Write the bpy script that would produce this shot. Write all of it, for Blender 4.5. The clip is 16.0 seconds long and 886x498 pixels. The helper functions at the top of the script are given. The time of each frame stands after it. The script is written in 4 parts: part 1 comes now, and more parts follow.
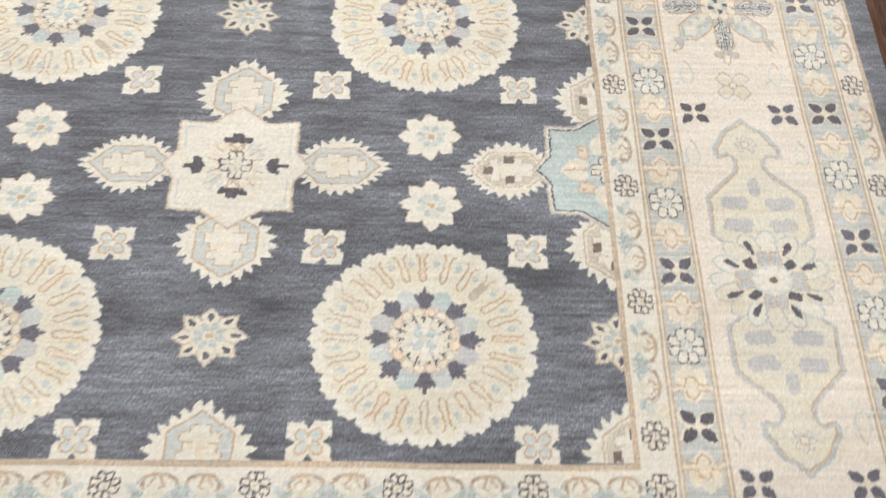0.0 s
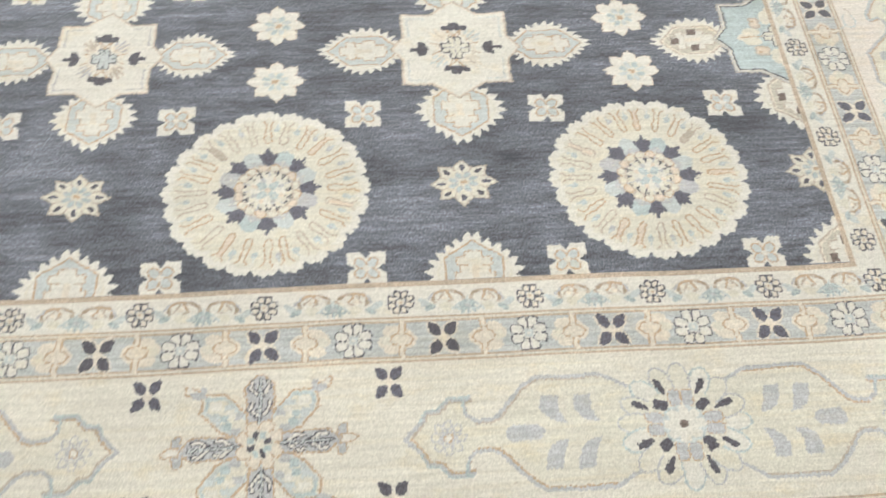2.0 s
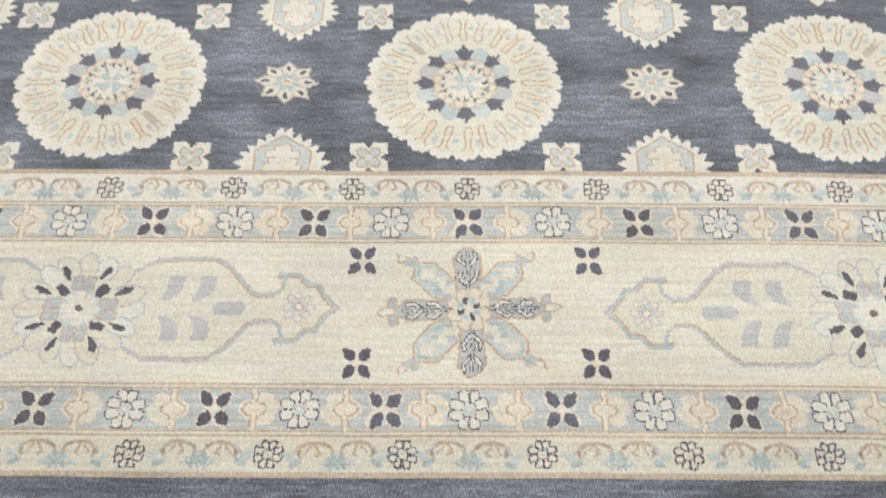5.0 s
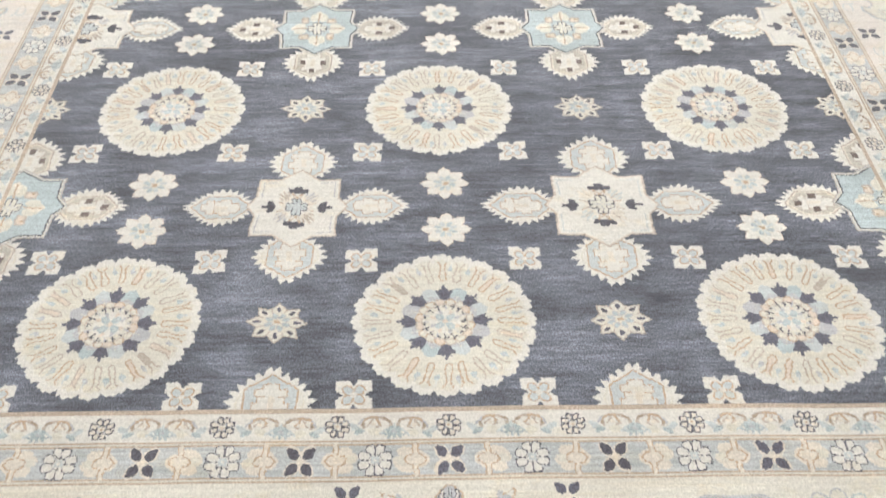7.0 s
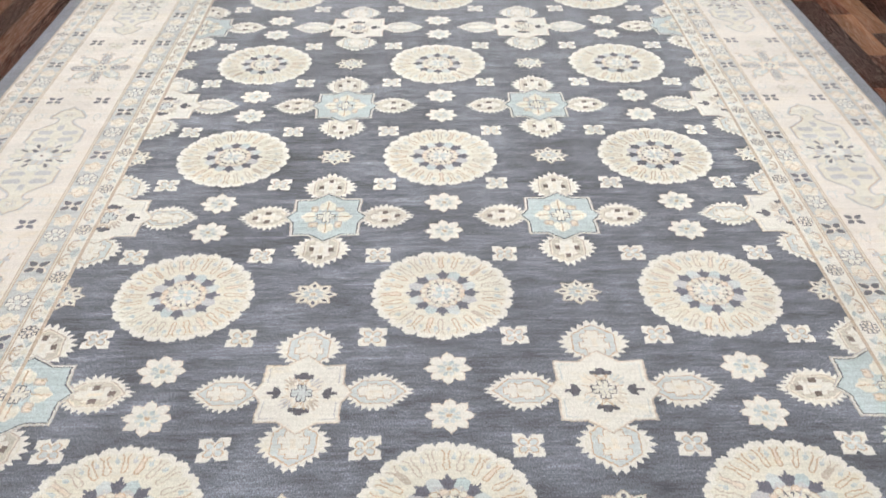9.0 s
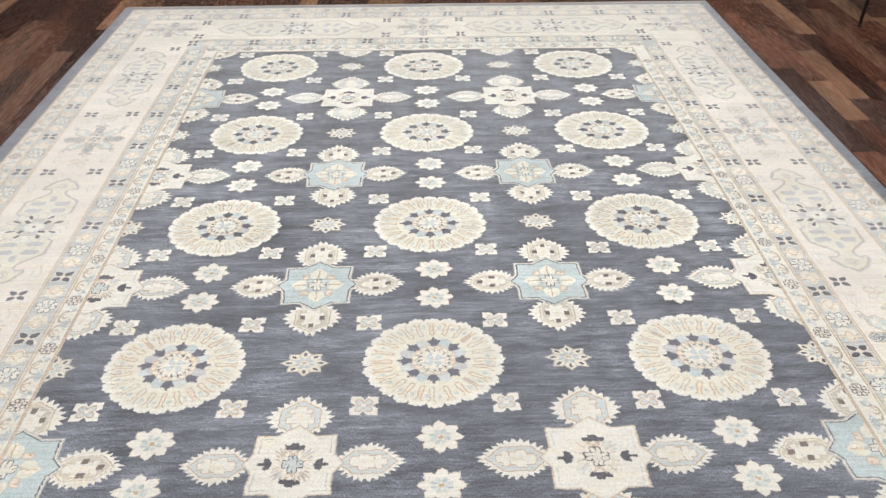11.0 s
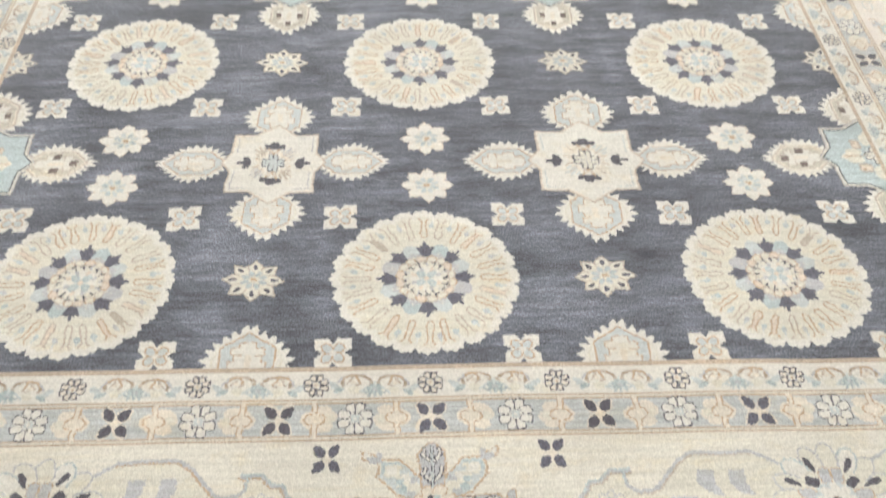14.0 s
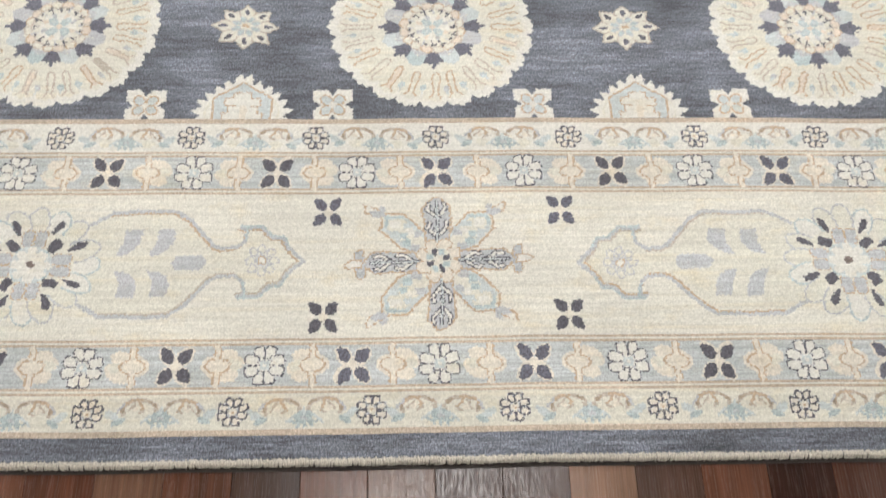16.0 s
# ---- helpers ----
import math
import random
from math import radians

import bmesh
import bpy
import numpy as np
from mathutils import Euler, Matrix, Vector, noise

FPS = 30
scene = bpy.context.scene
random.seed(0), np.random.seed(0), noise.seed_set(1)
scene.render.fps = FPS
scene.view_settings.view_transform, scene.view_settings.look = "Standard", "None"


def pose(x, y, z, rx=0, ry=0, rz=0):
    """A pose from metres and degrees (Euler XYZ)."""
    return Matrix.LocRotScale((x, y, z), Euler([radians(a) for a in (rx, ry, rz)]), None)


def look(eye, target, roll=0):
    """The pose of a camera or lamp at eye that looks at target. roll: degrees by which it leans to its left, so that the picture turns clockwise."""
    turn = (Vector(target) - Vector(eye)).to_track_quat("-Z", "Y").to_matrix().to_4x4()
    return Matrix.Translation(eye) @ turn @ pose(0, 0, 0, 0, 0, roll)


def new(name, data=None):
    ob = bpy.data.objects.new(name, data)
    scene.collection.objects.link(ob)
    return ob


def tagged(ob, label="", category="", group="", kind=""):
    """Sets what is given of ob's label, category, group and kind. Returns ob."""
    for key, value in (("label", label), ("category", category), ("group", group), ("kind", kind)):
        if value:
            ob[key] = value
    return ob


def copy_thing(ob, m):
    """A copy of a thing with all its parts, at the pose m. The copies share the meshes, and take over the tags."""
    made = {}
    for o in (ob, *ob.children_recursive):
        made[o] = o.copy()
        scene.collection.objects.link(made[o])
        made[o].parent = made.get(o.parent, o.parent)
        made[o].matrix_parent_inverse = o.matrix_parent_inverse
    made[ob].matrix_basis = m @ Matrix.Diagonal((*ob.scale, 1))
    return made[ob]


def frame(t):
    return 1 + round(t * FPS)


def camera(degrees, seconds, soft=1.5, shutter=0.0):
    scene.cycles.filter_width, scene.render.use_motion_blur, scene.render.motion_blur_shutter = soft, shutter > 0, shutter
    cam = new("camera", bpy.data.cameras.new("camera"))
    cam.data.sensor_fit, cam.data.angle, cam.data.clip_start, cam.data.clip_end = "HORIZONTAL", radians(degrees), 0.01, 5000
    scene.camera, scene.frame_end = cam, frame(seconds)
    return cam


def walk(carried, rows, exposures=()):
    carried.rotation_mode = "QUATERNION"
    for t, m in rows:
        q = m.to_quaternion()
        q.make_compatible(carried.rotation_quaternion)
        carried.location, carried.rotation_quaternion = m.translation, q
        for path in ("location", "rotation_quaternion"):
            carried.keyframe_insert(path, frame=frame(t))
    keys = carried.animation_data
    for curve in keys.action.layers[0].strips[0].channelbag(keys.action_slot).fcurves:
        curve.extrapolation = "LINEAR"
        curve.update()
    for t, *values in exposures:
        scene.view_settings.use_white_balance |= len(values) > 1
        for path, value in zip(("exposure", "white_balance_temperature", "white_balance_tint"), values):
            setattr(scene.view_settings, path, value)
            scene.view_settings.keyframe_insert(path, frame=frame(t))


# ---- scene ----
cam = camera(55.6, 16.0, soft=1.5, shutter=0.5)
PATH = [
    (0, (0.64, -0.456, 1.237), (0.721, 0.436, -0.552), 5.5),
    (0.5, (0.566, -0.615, 1.249), (0.652, 0.348, -0.502), 3.9),
    (1, (0.427, -0.668, 1.236), (0.545, 0.315, -0.501), 4.5),
    (1.5, (0.266, -0.725, 1.236), (0.422, 0.21, -0.525), 4.8),
    (2, (0.214, -0.801, 1.243), (0.324, 0.153, -0.511), 3.2),
    (2.5, (0.197, -0.891, 1.244), (0.214, 0.047, -0.522), 1.0),
    (3, (0.102, -0.93, 1.222), (0.1, -0.033, -0.566), -0.1),
    (3.2, (0.055, -0.933, 1.217), (0.081, -0.072, -0.588), 1.2),
    (4.25, (-0.012, -0.952, 1.212), (0.005, -0.12, -0.622), 0.8),
    (5.3, (-0.048, -0.964, 1.255), (-0.051, 0.017, -0.487), 0.2),
    (5.5, (-0.045, -0.964, 1.271), (-0.03, 0.073, -0.439), 1.2),
    (6, (-0.044, -0.965, 1.296), (-0.013, 0.185, -0.34), 1.6),
    (6.5, (-0.037, -0.958, 1.315), (-0.001, 0.275, -0.259), 1.1),
    (7, (-0.034, -0.957, 1.327), (0.0, 0.353, -0.184), 0.6),
    (7.5, (-0.035, -0.947, 1.347), (-0.005, 0.44, -0.094), 0.3),
    (8, (-0.031, -0.946, 1.367), (-0.004, 0.525, 0.013), 0.0),
    (8.5, (-0.031, -0.949, 1.378), (-0.001, 0.582, 0.091), 0.2),
    (9, (-0.033, -0.955, 1.384), (-0.005, 0.626, 0.159), 0.1),
    (9.5, (-0.034, -0.956, 1.395), (-0.002, 0.674, 0.238), 0.1),
    (9.7, (-0.038, -0.958, 1.397), (0.001, 0.692, 0.268), 0.2),
    (10.75, (-0.034, -0.962, 1.405), (0.016, 0.705, 0.302), 0.0),
    (11.8, (-0.029, -0.962, 1.396), (0.029, 0.671, 0.243), -0.2),
    (12, (-0.031, -0.959, 1.385), (0.032, 0.654, 0.204), 0.0),
    (12.5, (-0.028, -0.953, 1.362), (0.022, 0.596, 0.099), 0.1),
    (13, (-0.03, -0.949, 1.337), (0.038, 0.51, -0.029), 1.2),
    (13.5, (-0.033, -0.951, 1.307), (0.043, 0.42, -0.147), 1.5),
    (14, (-0.031, -0.951, 1.28), (0.044, 0.302, -0.278), 1.9),
    (14.5, (-0.036, -0.953, 1.253), (0.053, 0.185, -0.389), 2.9),
    (15, (-0.036, -0.956, 1.229), (0.047, 0.07, -0.486), 2.9),
    (15.5, (-0.036, -0.961, 1.207), (0.043, -0.046, -0.569), 3.5),
    (16, (-0.037, -0.958, 1.19), (0.03, -0.136, -0.632), 3.8),
]
EXPOSURES = [(0, 0.02, 6850, 12.5), (0.5, 0.02, 6820, 10.5), (1.0, -0.08, 6780, 9.5), (1.5, 0.03, 6740, 9), (2.5, 0.03, 6650, 10), (5.5, 0.04, 6600, 11.5), (8.0, 0.04, 6550, 13.5), (12.0, 0.03, 6550, 13), (14.5, 0.02, 6750, 11.5), (16.0, 0.07, 6600, 12)]
walk(cam, [(t, look(eye, target, roll)) for t, eye, target, roll in PATH], EXPOSURES)

# ---- light ----
world = bpy.data.worlds.new("room_air")
scene.world = world
world.use_nodes = True
world.node_tree.nodes["Background"].inputs[0].default_value = (0.9, 0.95, 1.0, 1)
world.node_tree.nodes["Background"].inputs[1].default_value = 0.05
PANEL_POWER = 20.3

# ---- materials ----


def mat_new(name):
    m = bpy.data.materials.new(name)
    m.use_nodes = True
    return m, m.node_tree.nodes, m.node_tree.links, m.node_tree.nodes["Principled BSDF"]


def noise_node(nodes, links, vec, scale, detail=2.0, rough=0.5, stretch=(1, 1, 1)):
    mp = nodes.new("ShaderNodeMapping")
    mp.inputs["Scale"].default_value = stretch
    links.new(vec, mp.inputs["Vector"])
    n = nodes.new("ShaderNodeTexNoise")
    n.inputs["Scale"].default_value, n.inputs["Detail"].default_value, n.inputs["Roughness"].default_value = scale, detail, rough
    links.new(mp.outputs["Vector"], n.inputs["Vector"])
    return n.outputs["Fac"]


def ramp(nodes, links, fac, stops):
    r = nodes.new("ShaderNodeValToRGB")
    while len(r.color_ramp.elements) < len(stops):
        r.color_ramp.elements.new(0.5)
    for e, (p, c) in zip(r.color_ramp.elements, stops):
        e.position, e.color = p, (*c, 1)
    links.new(fac, r.inputs["Fac"])
    return r.outputs["Color"]


def mix(nodes, links, a, b, fac, mode="MIX"):
    n = nodes.new("ShaderNodeMix")
    n.data_type, n.blend_type = "RGBA", mode
    for sock, v in ((n.inputs[6], a), (n.inputs[7], b), (n.inputs[0], fac)):
        if hasattr(v, "is_linked"):
            links.new(v, sock)
        elif isinstance(v, tuple):
            sock.default_value = (*v, 1)
        else:
            sock.default_value = v
    return n.outputs[2]


def wool(name, base, streak=0.16, fleck=0.22, blotch=0.10, tint=(1, 1, 1), bump=0.22, field=False):
    """Knotted wool pile: weft streaks along x, knot flecks, slow blotches."""
    m, nodes, links, bsdf = mat_new(name)
    pos = nodes.new("ShaderNodeNewGeometry").outputs["Position"]

    def grey(fac, amount, lo=0.36, hi=0.64):
        return ramp(nodes, links, fac, [(lo, (1 - amount,) * 3), (hi, (1 + amount,) * 3)])
    s1 = noise_node(nodes, links, pos, 1.0, 4, 0.65, (3.5, 130, 1))
    s2 = noise_node(nodes, links, pos, 1.0, 3, 0.6, (11, 330, 1))
    f1 = noise_node(nodes, links, pos, 1.0, 3, 0.65, (400, 250, 400))
    b1 = noise_node(nodes, links, pos, 2.6, 3, 0.55, (1, 2.2, 1))
    col = mix(nodes, links, base, grey(s1, streak), 1.0, "MULTIPLY")
    col = mix(nodes, links, col, grey(s2, streak * 0.8), 1.0, "MULTIPLY")
    col = mix(nodes, links, col, grey(f1, fleck), 1.0, "MULTIPLY")
    f2 = noise_node(nodes, links, pos, 1.0, 2, 0.6, (720, 560, 400))
    col = mix(nodes, links, col, grey(f2, fleck * 0.9), 1.0, "MULTIPLY")
    col = mix(nodes, links, col, grey(b1, blotch), 1.0, "MULTIPLY")
    if field:
        clouds = noise_node(nodes, links, pos, 1.0, 5, 0.72, (6.5, 30, 1))
        dashes = noise_node(nodes, links, pos, 1.0, 4, 0.75, (15, 125, 1))
        # lengthwise bands: soft light along fold creases, put into the colour
        fold_light = noise_node(nodes, links, pos, 1.0, 2, 0.5, (6, 0.5, 1))
        abrash = noise_node(nodes, links, pos, 1.0, 3, 0.6, (1.6, 9, 1))
        rows = noise_node(nodes, links, pos, 1.0, 3, 0.75, (30, 420, 1))
        fibre = noise_node(nodes, links, pos, 1.0, 2, 0.6, (560, 130, 1))
        for fac, amount in ((clouds, 0.31), (dashes, 0.23), (fold_light, 0.18), (abrash, 0.20), (fibre, 0.36), (rows, 0.25)):
            col = mix(nodes, links, col, grey(fac, amount), 1.0, "MULTIPLY")
        pale = ramp(nodes, links, noise_node(nodes, links, pos, 1.0, 4, 0.75, (60, 260, 1)), [(0.60, (0, 0, 0)), (0.78, (1, 1, 1))])
        col = mix(nodes, links, col, (0.27, 0.28, 0.32), mix(nodes, links, (0, 0, 0), pale, 0.45))
    warm = ramp(nodes, links, noise_node(nodes, links, pos, 1.0, 3, 0.6, (2.0, 60, 1)), [(0.52, (1, 1, 1)), (0.75, tint)])
    col = mix(nodes, links, col, warm, 1.0, "MULTIPLY")
    if base[0] > 0.4:
        stain = ramp(nodes, links, noise_node(nodes, links, pos, 1.0, 5, 0.7, (11, 22, 1)), [(0.54, (1, 1, 1)), (0.72, (0.985, 0.93, 0.83))])
        col = mix(nodes, links, col, stain, 1.0, "MULTIPLY")
        speck = ramp(nodes, links, noise_node(nodes, links, pos, 1.0, 2, 0.5, (90, 190, 1)), [(0.70, (1, 1, 1)), (0.80, (0.80, 0.74, 0.66))])
        col = mix(nodes, links, col, speck, 1.0, "MULTIPLY")
    links.new(col, bsdf.inputs["Base Color"])
    bsdf.inputs["Roughness"].default_value = 0.62
    bsdf.inputs["Specular IOR Level"].default_value = 0.32
    bsdf.inputs["Sheen Weight"].default_value = 1.0
    bsdf.inputs["Sheen Tint"].default_value = (0.92, 0.97, 1.0, 1)
    bsdf.inputs["Sheen Roughness"].default_value = 0.42
    bp = nodes.new("ShaderNodeBump")
    bp.inputs["Strength"].default_value, bp.inputs["Distance"].default_value = bump, 0.0015
    links.new(mix(nodes, links, mix(nodes, links, f1, f2, 0.5), s2, 0.25), bp.inputs["Height"])
    links.new(bp.outputs["Normal"], bsdf.inputs["Normal"])
    return m


CREAM, NAVY, BLUE, TAN, TAUPE, GREYBLUE, PEACH, SKY, IVORY, DARK, BROWN, LILAC, BUFF, UMBER, TEAL, OLIVE = range(16)
WOOLS = [
    wool("cream_wool", (0.593, 0.583, 0.503), 0.06, 0.13, 0.05, (1.0, 0.95, 0.87)),
    wool("navy_wool", (0.108, 0.109, 0.138), 0.10, 0.34),
    wool("pale_blue_wool", (0.472, 0.522, 0.518), 0.08, 0.14, 0.08),
    wool("tan_wool", (0.455, 0.35, 0.247), 0.08, 0.18),
    wool("taupe_wool", (0.44, 0.39, 0.325), 0.08, 0.16),
    wool("grey_blue_wool", (0.42, 0.437, 0.448), 0.08, 0.17),
    wool("peach_wool", (0.60, 0.525, 0.435), 0.06, 0.14),
    wool("sky_blue_wool", (0.392, 0.468, 0.474), 0.09, 0.16),
    wool("ivory_wool", (0.620, 0.614, 0.558), 0.05, 0.12, 0.04),
    wool("dark_wool", (0.086, 0.085, 0.102), 0.10, 0.36),
    wool("brown_wool", (0.16, 0.125, 0.11), 0.10, 0.28),
    wool("lilac_grey_wool", (0.425, 0.437, 0.45), 0.07, 0.15),
    wool("buff_wool", (0.628, 0.588, 0.502), 0.06, 0.14),
    wool("umber_wool", (0.33, 0.26, 0.19), 0.10, 0.22),
    wool("teal_grey_wool", (0.37, 0.432, 0.436), 0.10, 0.20),
    wool("olive_grey_wool", (0.475, 0.458, 0.388), 0.08, 0.18),
]
FIELD_WOOL = wool("slate_navy_wool", (0.117, 0.129, 0.155), 0.14, 0.40, 0.16, (1.2, 1.18, 1.15), 0.6, True)
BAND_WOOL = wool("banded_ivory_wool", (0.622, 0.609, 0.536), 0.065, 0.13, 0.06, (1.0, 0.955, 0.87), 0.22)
# border ivory with the pinkish colour shading of the sides put into it
PINK_CAST_WOOL = wool("pink_cast_ivory_wool", (0.633, 0.602, 0.548), 0.065, 0.13, 0.06, (1.0, 0.955, 0.89), 0.22)
GUARD_BLUE = wool("guard_blue_wool", (0.437, 0.467, 0.466), 0.14, 0.16, 0.10, (1.12, 1.08, 1.0))
STRIPE_WOOL = wool("stripe_tan_wool", (0.462, 0.382, 0.295), 0.10, 0.22, 0.12)


def plank_mat(name, tone=None):
    """Wood strip in one stain, or in mixed stains (one to an island) where no tone is given."""
    m, nodes, links, bsdf = mat_new(name)
    pos = nodes.new("ShaderNodeNewGeometry")
    rnd = nodes.new("ShaderNodeObjectInfo").outputs["Random"] if tone else pos.outputs["Random Per Island"]
    if tone:
        base = mix(nodes, links, tone, ramp(nodes, links, rnd, [(0.0, (0.86, 0.86, 0.88)), (1.0, (1.14, 1.12, 1.10))]), 1.0, "MULTIPLY")
    else:
        base = ramp(nodes, links, rnd, [(0.0, (0.028, 0.013, 0.009)), (0.20, (0.060, 0.028, 0.018)), (0.36, (0.046, 0.026, 0.019)), (0.52, (0.098, 0.046, 0.026)),
                                        (0.70, (0.070, 0.036, 0.023)), (0.88, (0.135, 0.075, 0.044)), (1.0, (0.200, 0.115, 0.064))])
    off = nodes.new("ShaderNodeVectorMath")
    off.operation = "MULTIPLY_ADD"
    comb = nodes.new("ShaderNodeCombineXYZ")
    for s in (0, 1, 2):
        links.new(rnd, comb.inputs[s])
    links.new(comb.outputs[0], off.inputs[0])
    off.inputs[1].default_value = (17.0, 31.0, 9.0)
    links.new(pos.outputs["Position"], off.inputs[2])
    g1 = noise_node(nodes, links, off.outputs[0], 1.0, 4, 0.6, (75, 2.2, 1))
    g2 = noise_node(nodes, links, off.outputs[0], 1.0, 4, 0.7, (560, 5, 1))
    pore = noise_node(nodes, links, off.outputs[0], 1.0, 2, 0.5, (820, 16, 1))
    fleck = noise_node(nodes, links, off.outputs[0], 1.0, 3, 0.6, (600, 95, 1))
    fig = noise_node(nodes, links, off.outputs[0], 1.0, 3, 0.5, (9, 1.6, 1))
    col = mix(nodes, links, base, ramp(nodes, links, g1, [(0.3, (0.80,) * 3), (0.7, (1.20,) * 3)]), 1.0, "MULTIPLY")
    col = mix(nodes, links, col, ramp(nodes, links, g2, [(0.35, (0.84,) * 3), (0.65, (1.16,) * 3)]), 1.0, "MULTIPLY")
    col = mix(nodes, links, col, ramp(nodes, links, fig, [(0.35, (0.75,) * 3), (0.7, (1.25, 1.2, 1.15))]), 1.0, "MULTIPLY")
    links.new(col, bsdf.inputs["Base Color"])
    links.new(ramp(nodes, links, pore, [(0.40, (0.18,) * 3), (0.60, (0.30,) * 3)]), bsdf.inputs["Roughness"])
    links.new(ramp(nodes, links, fleck, [(0.36, (0.05,) * 3), (0.64, (0.38,) * 3)]), bsdf.inputs["Specular IOR Level"])
    bp = nodes.new("ShaderNodeBump")
    bp.inputs["Strength"].default_value, bp.inputs["Distance"].default_value = 0.22, 0.0005
    links.new(mix(nodes, links, g2, pore, 0.6), bp.inputs["Height"])
    links.new(bp.outputs["Normal"], bsdf.inputs["Normal"])
    return m


PLANK_TONES = [plank_mat("walnut_stain", c) for c in ((0.030, 0.013, 0.009), (0.050, 0.028, 0.021), (0.070, 0.029, 0.018), (0.102, 0.044, 0.027), (0.104, 0.056, 0.037), (0.172, 0.094, 0.056))]
PLANK_REST = plank_mat("walnut_laminate_far")


def plain_mat(name, color, rough=0.6, metal=0.0, grain=0.06, scale=40.0):
    m, nodes, links, bsdf = mat_new(name)
    pos = nodes.new("ShaderNodeNewGeometry").outputs["Position"]
    n = noise_node(nodes, links, pos, scale, 4, 0.6)
    links.new(mix(nodes, links, color, ramp(nodes, links, n, [(0.3, (1 - grain,) * 3), (0.7, (1 + grain,) * 3)]), 1.0, "MULTIPLY"), bsdf.inputs["Base Color"])
    bsdf.inputs["Roughness"].default_value, bsdf.inputs["Metallic"].default_value = rough, metal
    bp = nodes.new("ShaderNodeBump")
    bp.inputs["Strength"].default_value, bp.inputs["Distance"].default_value = 0.15, 0.001
    links.new(n, bp.inputs["Height"])
    links.new(bp.outputs["Normal"], bsdf.inputs["Normal"])
    return m


# wall colour kept dark so that the floor reflects no pale haze
WALL = plain_mat("dark_wall_paint", (0.075, 0.062, 0.055), 0.85)
CEIL = plain_mat("pale_ceiling_paint", (0.6, 0.6, 0.59), 0.9)
GROUT = plain_mat("brown_joint", (0.05, 0.03, 0.022), 0.8)
BLACK_METAL = plain_mat("black_chair_metal", (0.018, 0.017, 0.017), 0.28, 0.6, 0.1)
SEAT_FABRIC = plain_mat("charcoal_seat_fabric", (0.035, 0.034, 0.036), 0.9, 0.0, 0.2, 300)
FRINGE = plain_mat("cream_fringe_cotton", (0.50, 0.465, 0.395), 0.95, 0.0, 0.42, 420)
LAMP_FRAME = plain_mat("white_lamp_frame", (0.75, 0.75, 0.75), 0.5)
GLOW, _n, _l, _b = mat_new("lamp_diffuser_glow")
_b.inputs["Emission Color"].default_value = (1.0, 0.99, 0.97, 1)
_b.inputs["Emission Strength"].default_value = PANEL_POWER

# ---- mesh helpers ----


def mesh_object(name, verts, faces, mats, idx=None, parent=None, smooth=False):
    me = bpy.data.meshes.new(name)
    me.from_pydata(verts, [], faces)
    for m in mats:
        me.materials.append(m)
    if idx is not None:
        me.polygons.foreach_set("material_index", idx)
    if smooth:
        me.polygons.foreach_set("use_smooth", [True] * len(me.polygons))
    ob = new(name, me)
    ob.parent = parent
    return ob


def part(name, bm, material, parent, label=""):
    me = bpy.data.meshes.new(name)
    bm.to_mesh(me)
    bm.free()
    me.materials.append(material)
    ob = new(name, me)
    ob.parent = parent
    return tagged(ob, label)


def add_box(bm, x0, y0, z0, x1, y1, z1, bevel=0.0):
    r = bmesh.ops.create_cube(bm, size=1.0, matrix=Matrix.Translation(((x0 + x1) / 2, (y0 + y1) / 2, (z0 + z1) / 2)) @ Matrix.Diagonal((x1 - x0, y1 - y0, z1 - z0, 1)))
    if bevel:
        edges = list({e for v in r["verts"] for e in v.link_edges})
        bmesh.ops.bevel(bm, geom=edges, offset=bevel, segments=2, affect="EDGES")
    return bm


def add_tube(bm, a, b, ra, rb, seg=12):
    a, b = Vector(a), Vector(b)
    m = Matrix.Translation((a + b) / 2) @ (b - a).to_track_quat("Z", "Y").to_matrix().to_4x4()
    bmesh.ops.create_cone(bm, cap_ends=True, segments=seg, radius1=ra, radius2=rb, depth=(b - a).length, matrix=m)
    return bm


# ---- room ----
FLOOR_X, FLOOR_Y0, FLOOR_Y1, ROOM_H = 5.0, -4.0, 8.0, 3.0


# unseen walls, added to close the room and darken the floor's reflections
def wall(name, x0, y0, x1, y1, label):
    tagged(part(name, add_box(bmesh.new(), x0, y0, -0.02, x1, y1, ROOM_H), WALL, None), label, "wall", kind="structure")


wall("wall_east", FLOOR_X, FLOOR_Y0, FLOOR_X + 0.12, FLOOR_Y1, "plain dark brown unseen wall, added to close the showroom")
wall("wall_west", -FLOOR_X - 0.12, FLOOR_Y0, -FLOOR_X, FLOOR_Y1, "plain dark brown unseen wall, added to close the showroom")
wall("wall_north", -FLOOR_X - 0.12, FLOOR_Y1, FLOOR_X + 0.12, FLOOR_Y1 + 0.12, "plain dark brown unseen wall, added to close the showroom")
wall("wall_south", -FLOOR_X - 0.12, FLOOR_Y0 - 0.12, FLOOR_X + 0.12, FLOOR_Y0, "plain dark brown unseen wall, added to close the showroom")
tagged(part("ceiling", add_box(bmesh.new(), -FLOOR_X - 0.12, FLOOR_Y0 - 0.12, ROOM_H, FLOOR_X + 0.12, FLOOR_Y1 + 0.12, ROOM_H + 0.1), CEIL, None),
       "plain white painted ceiling with square light panels", "ceiling", kind="structure")
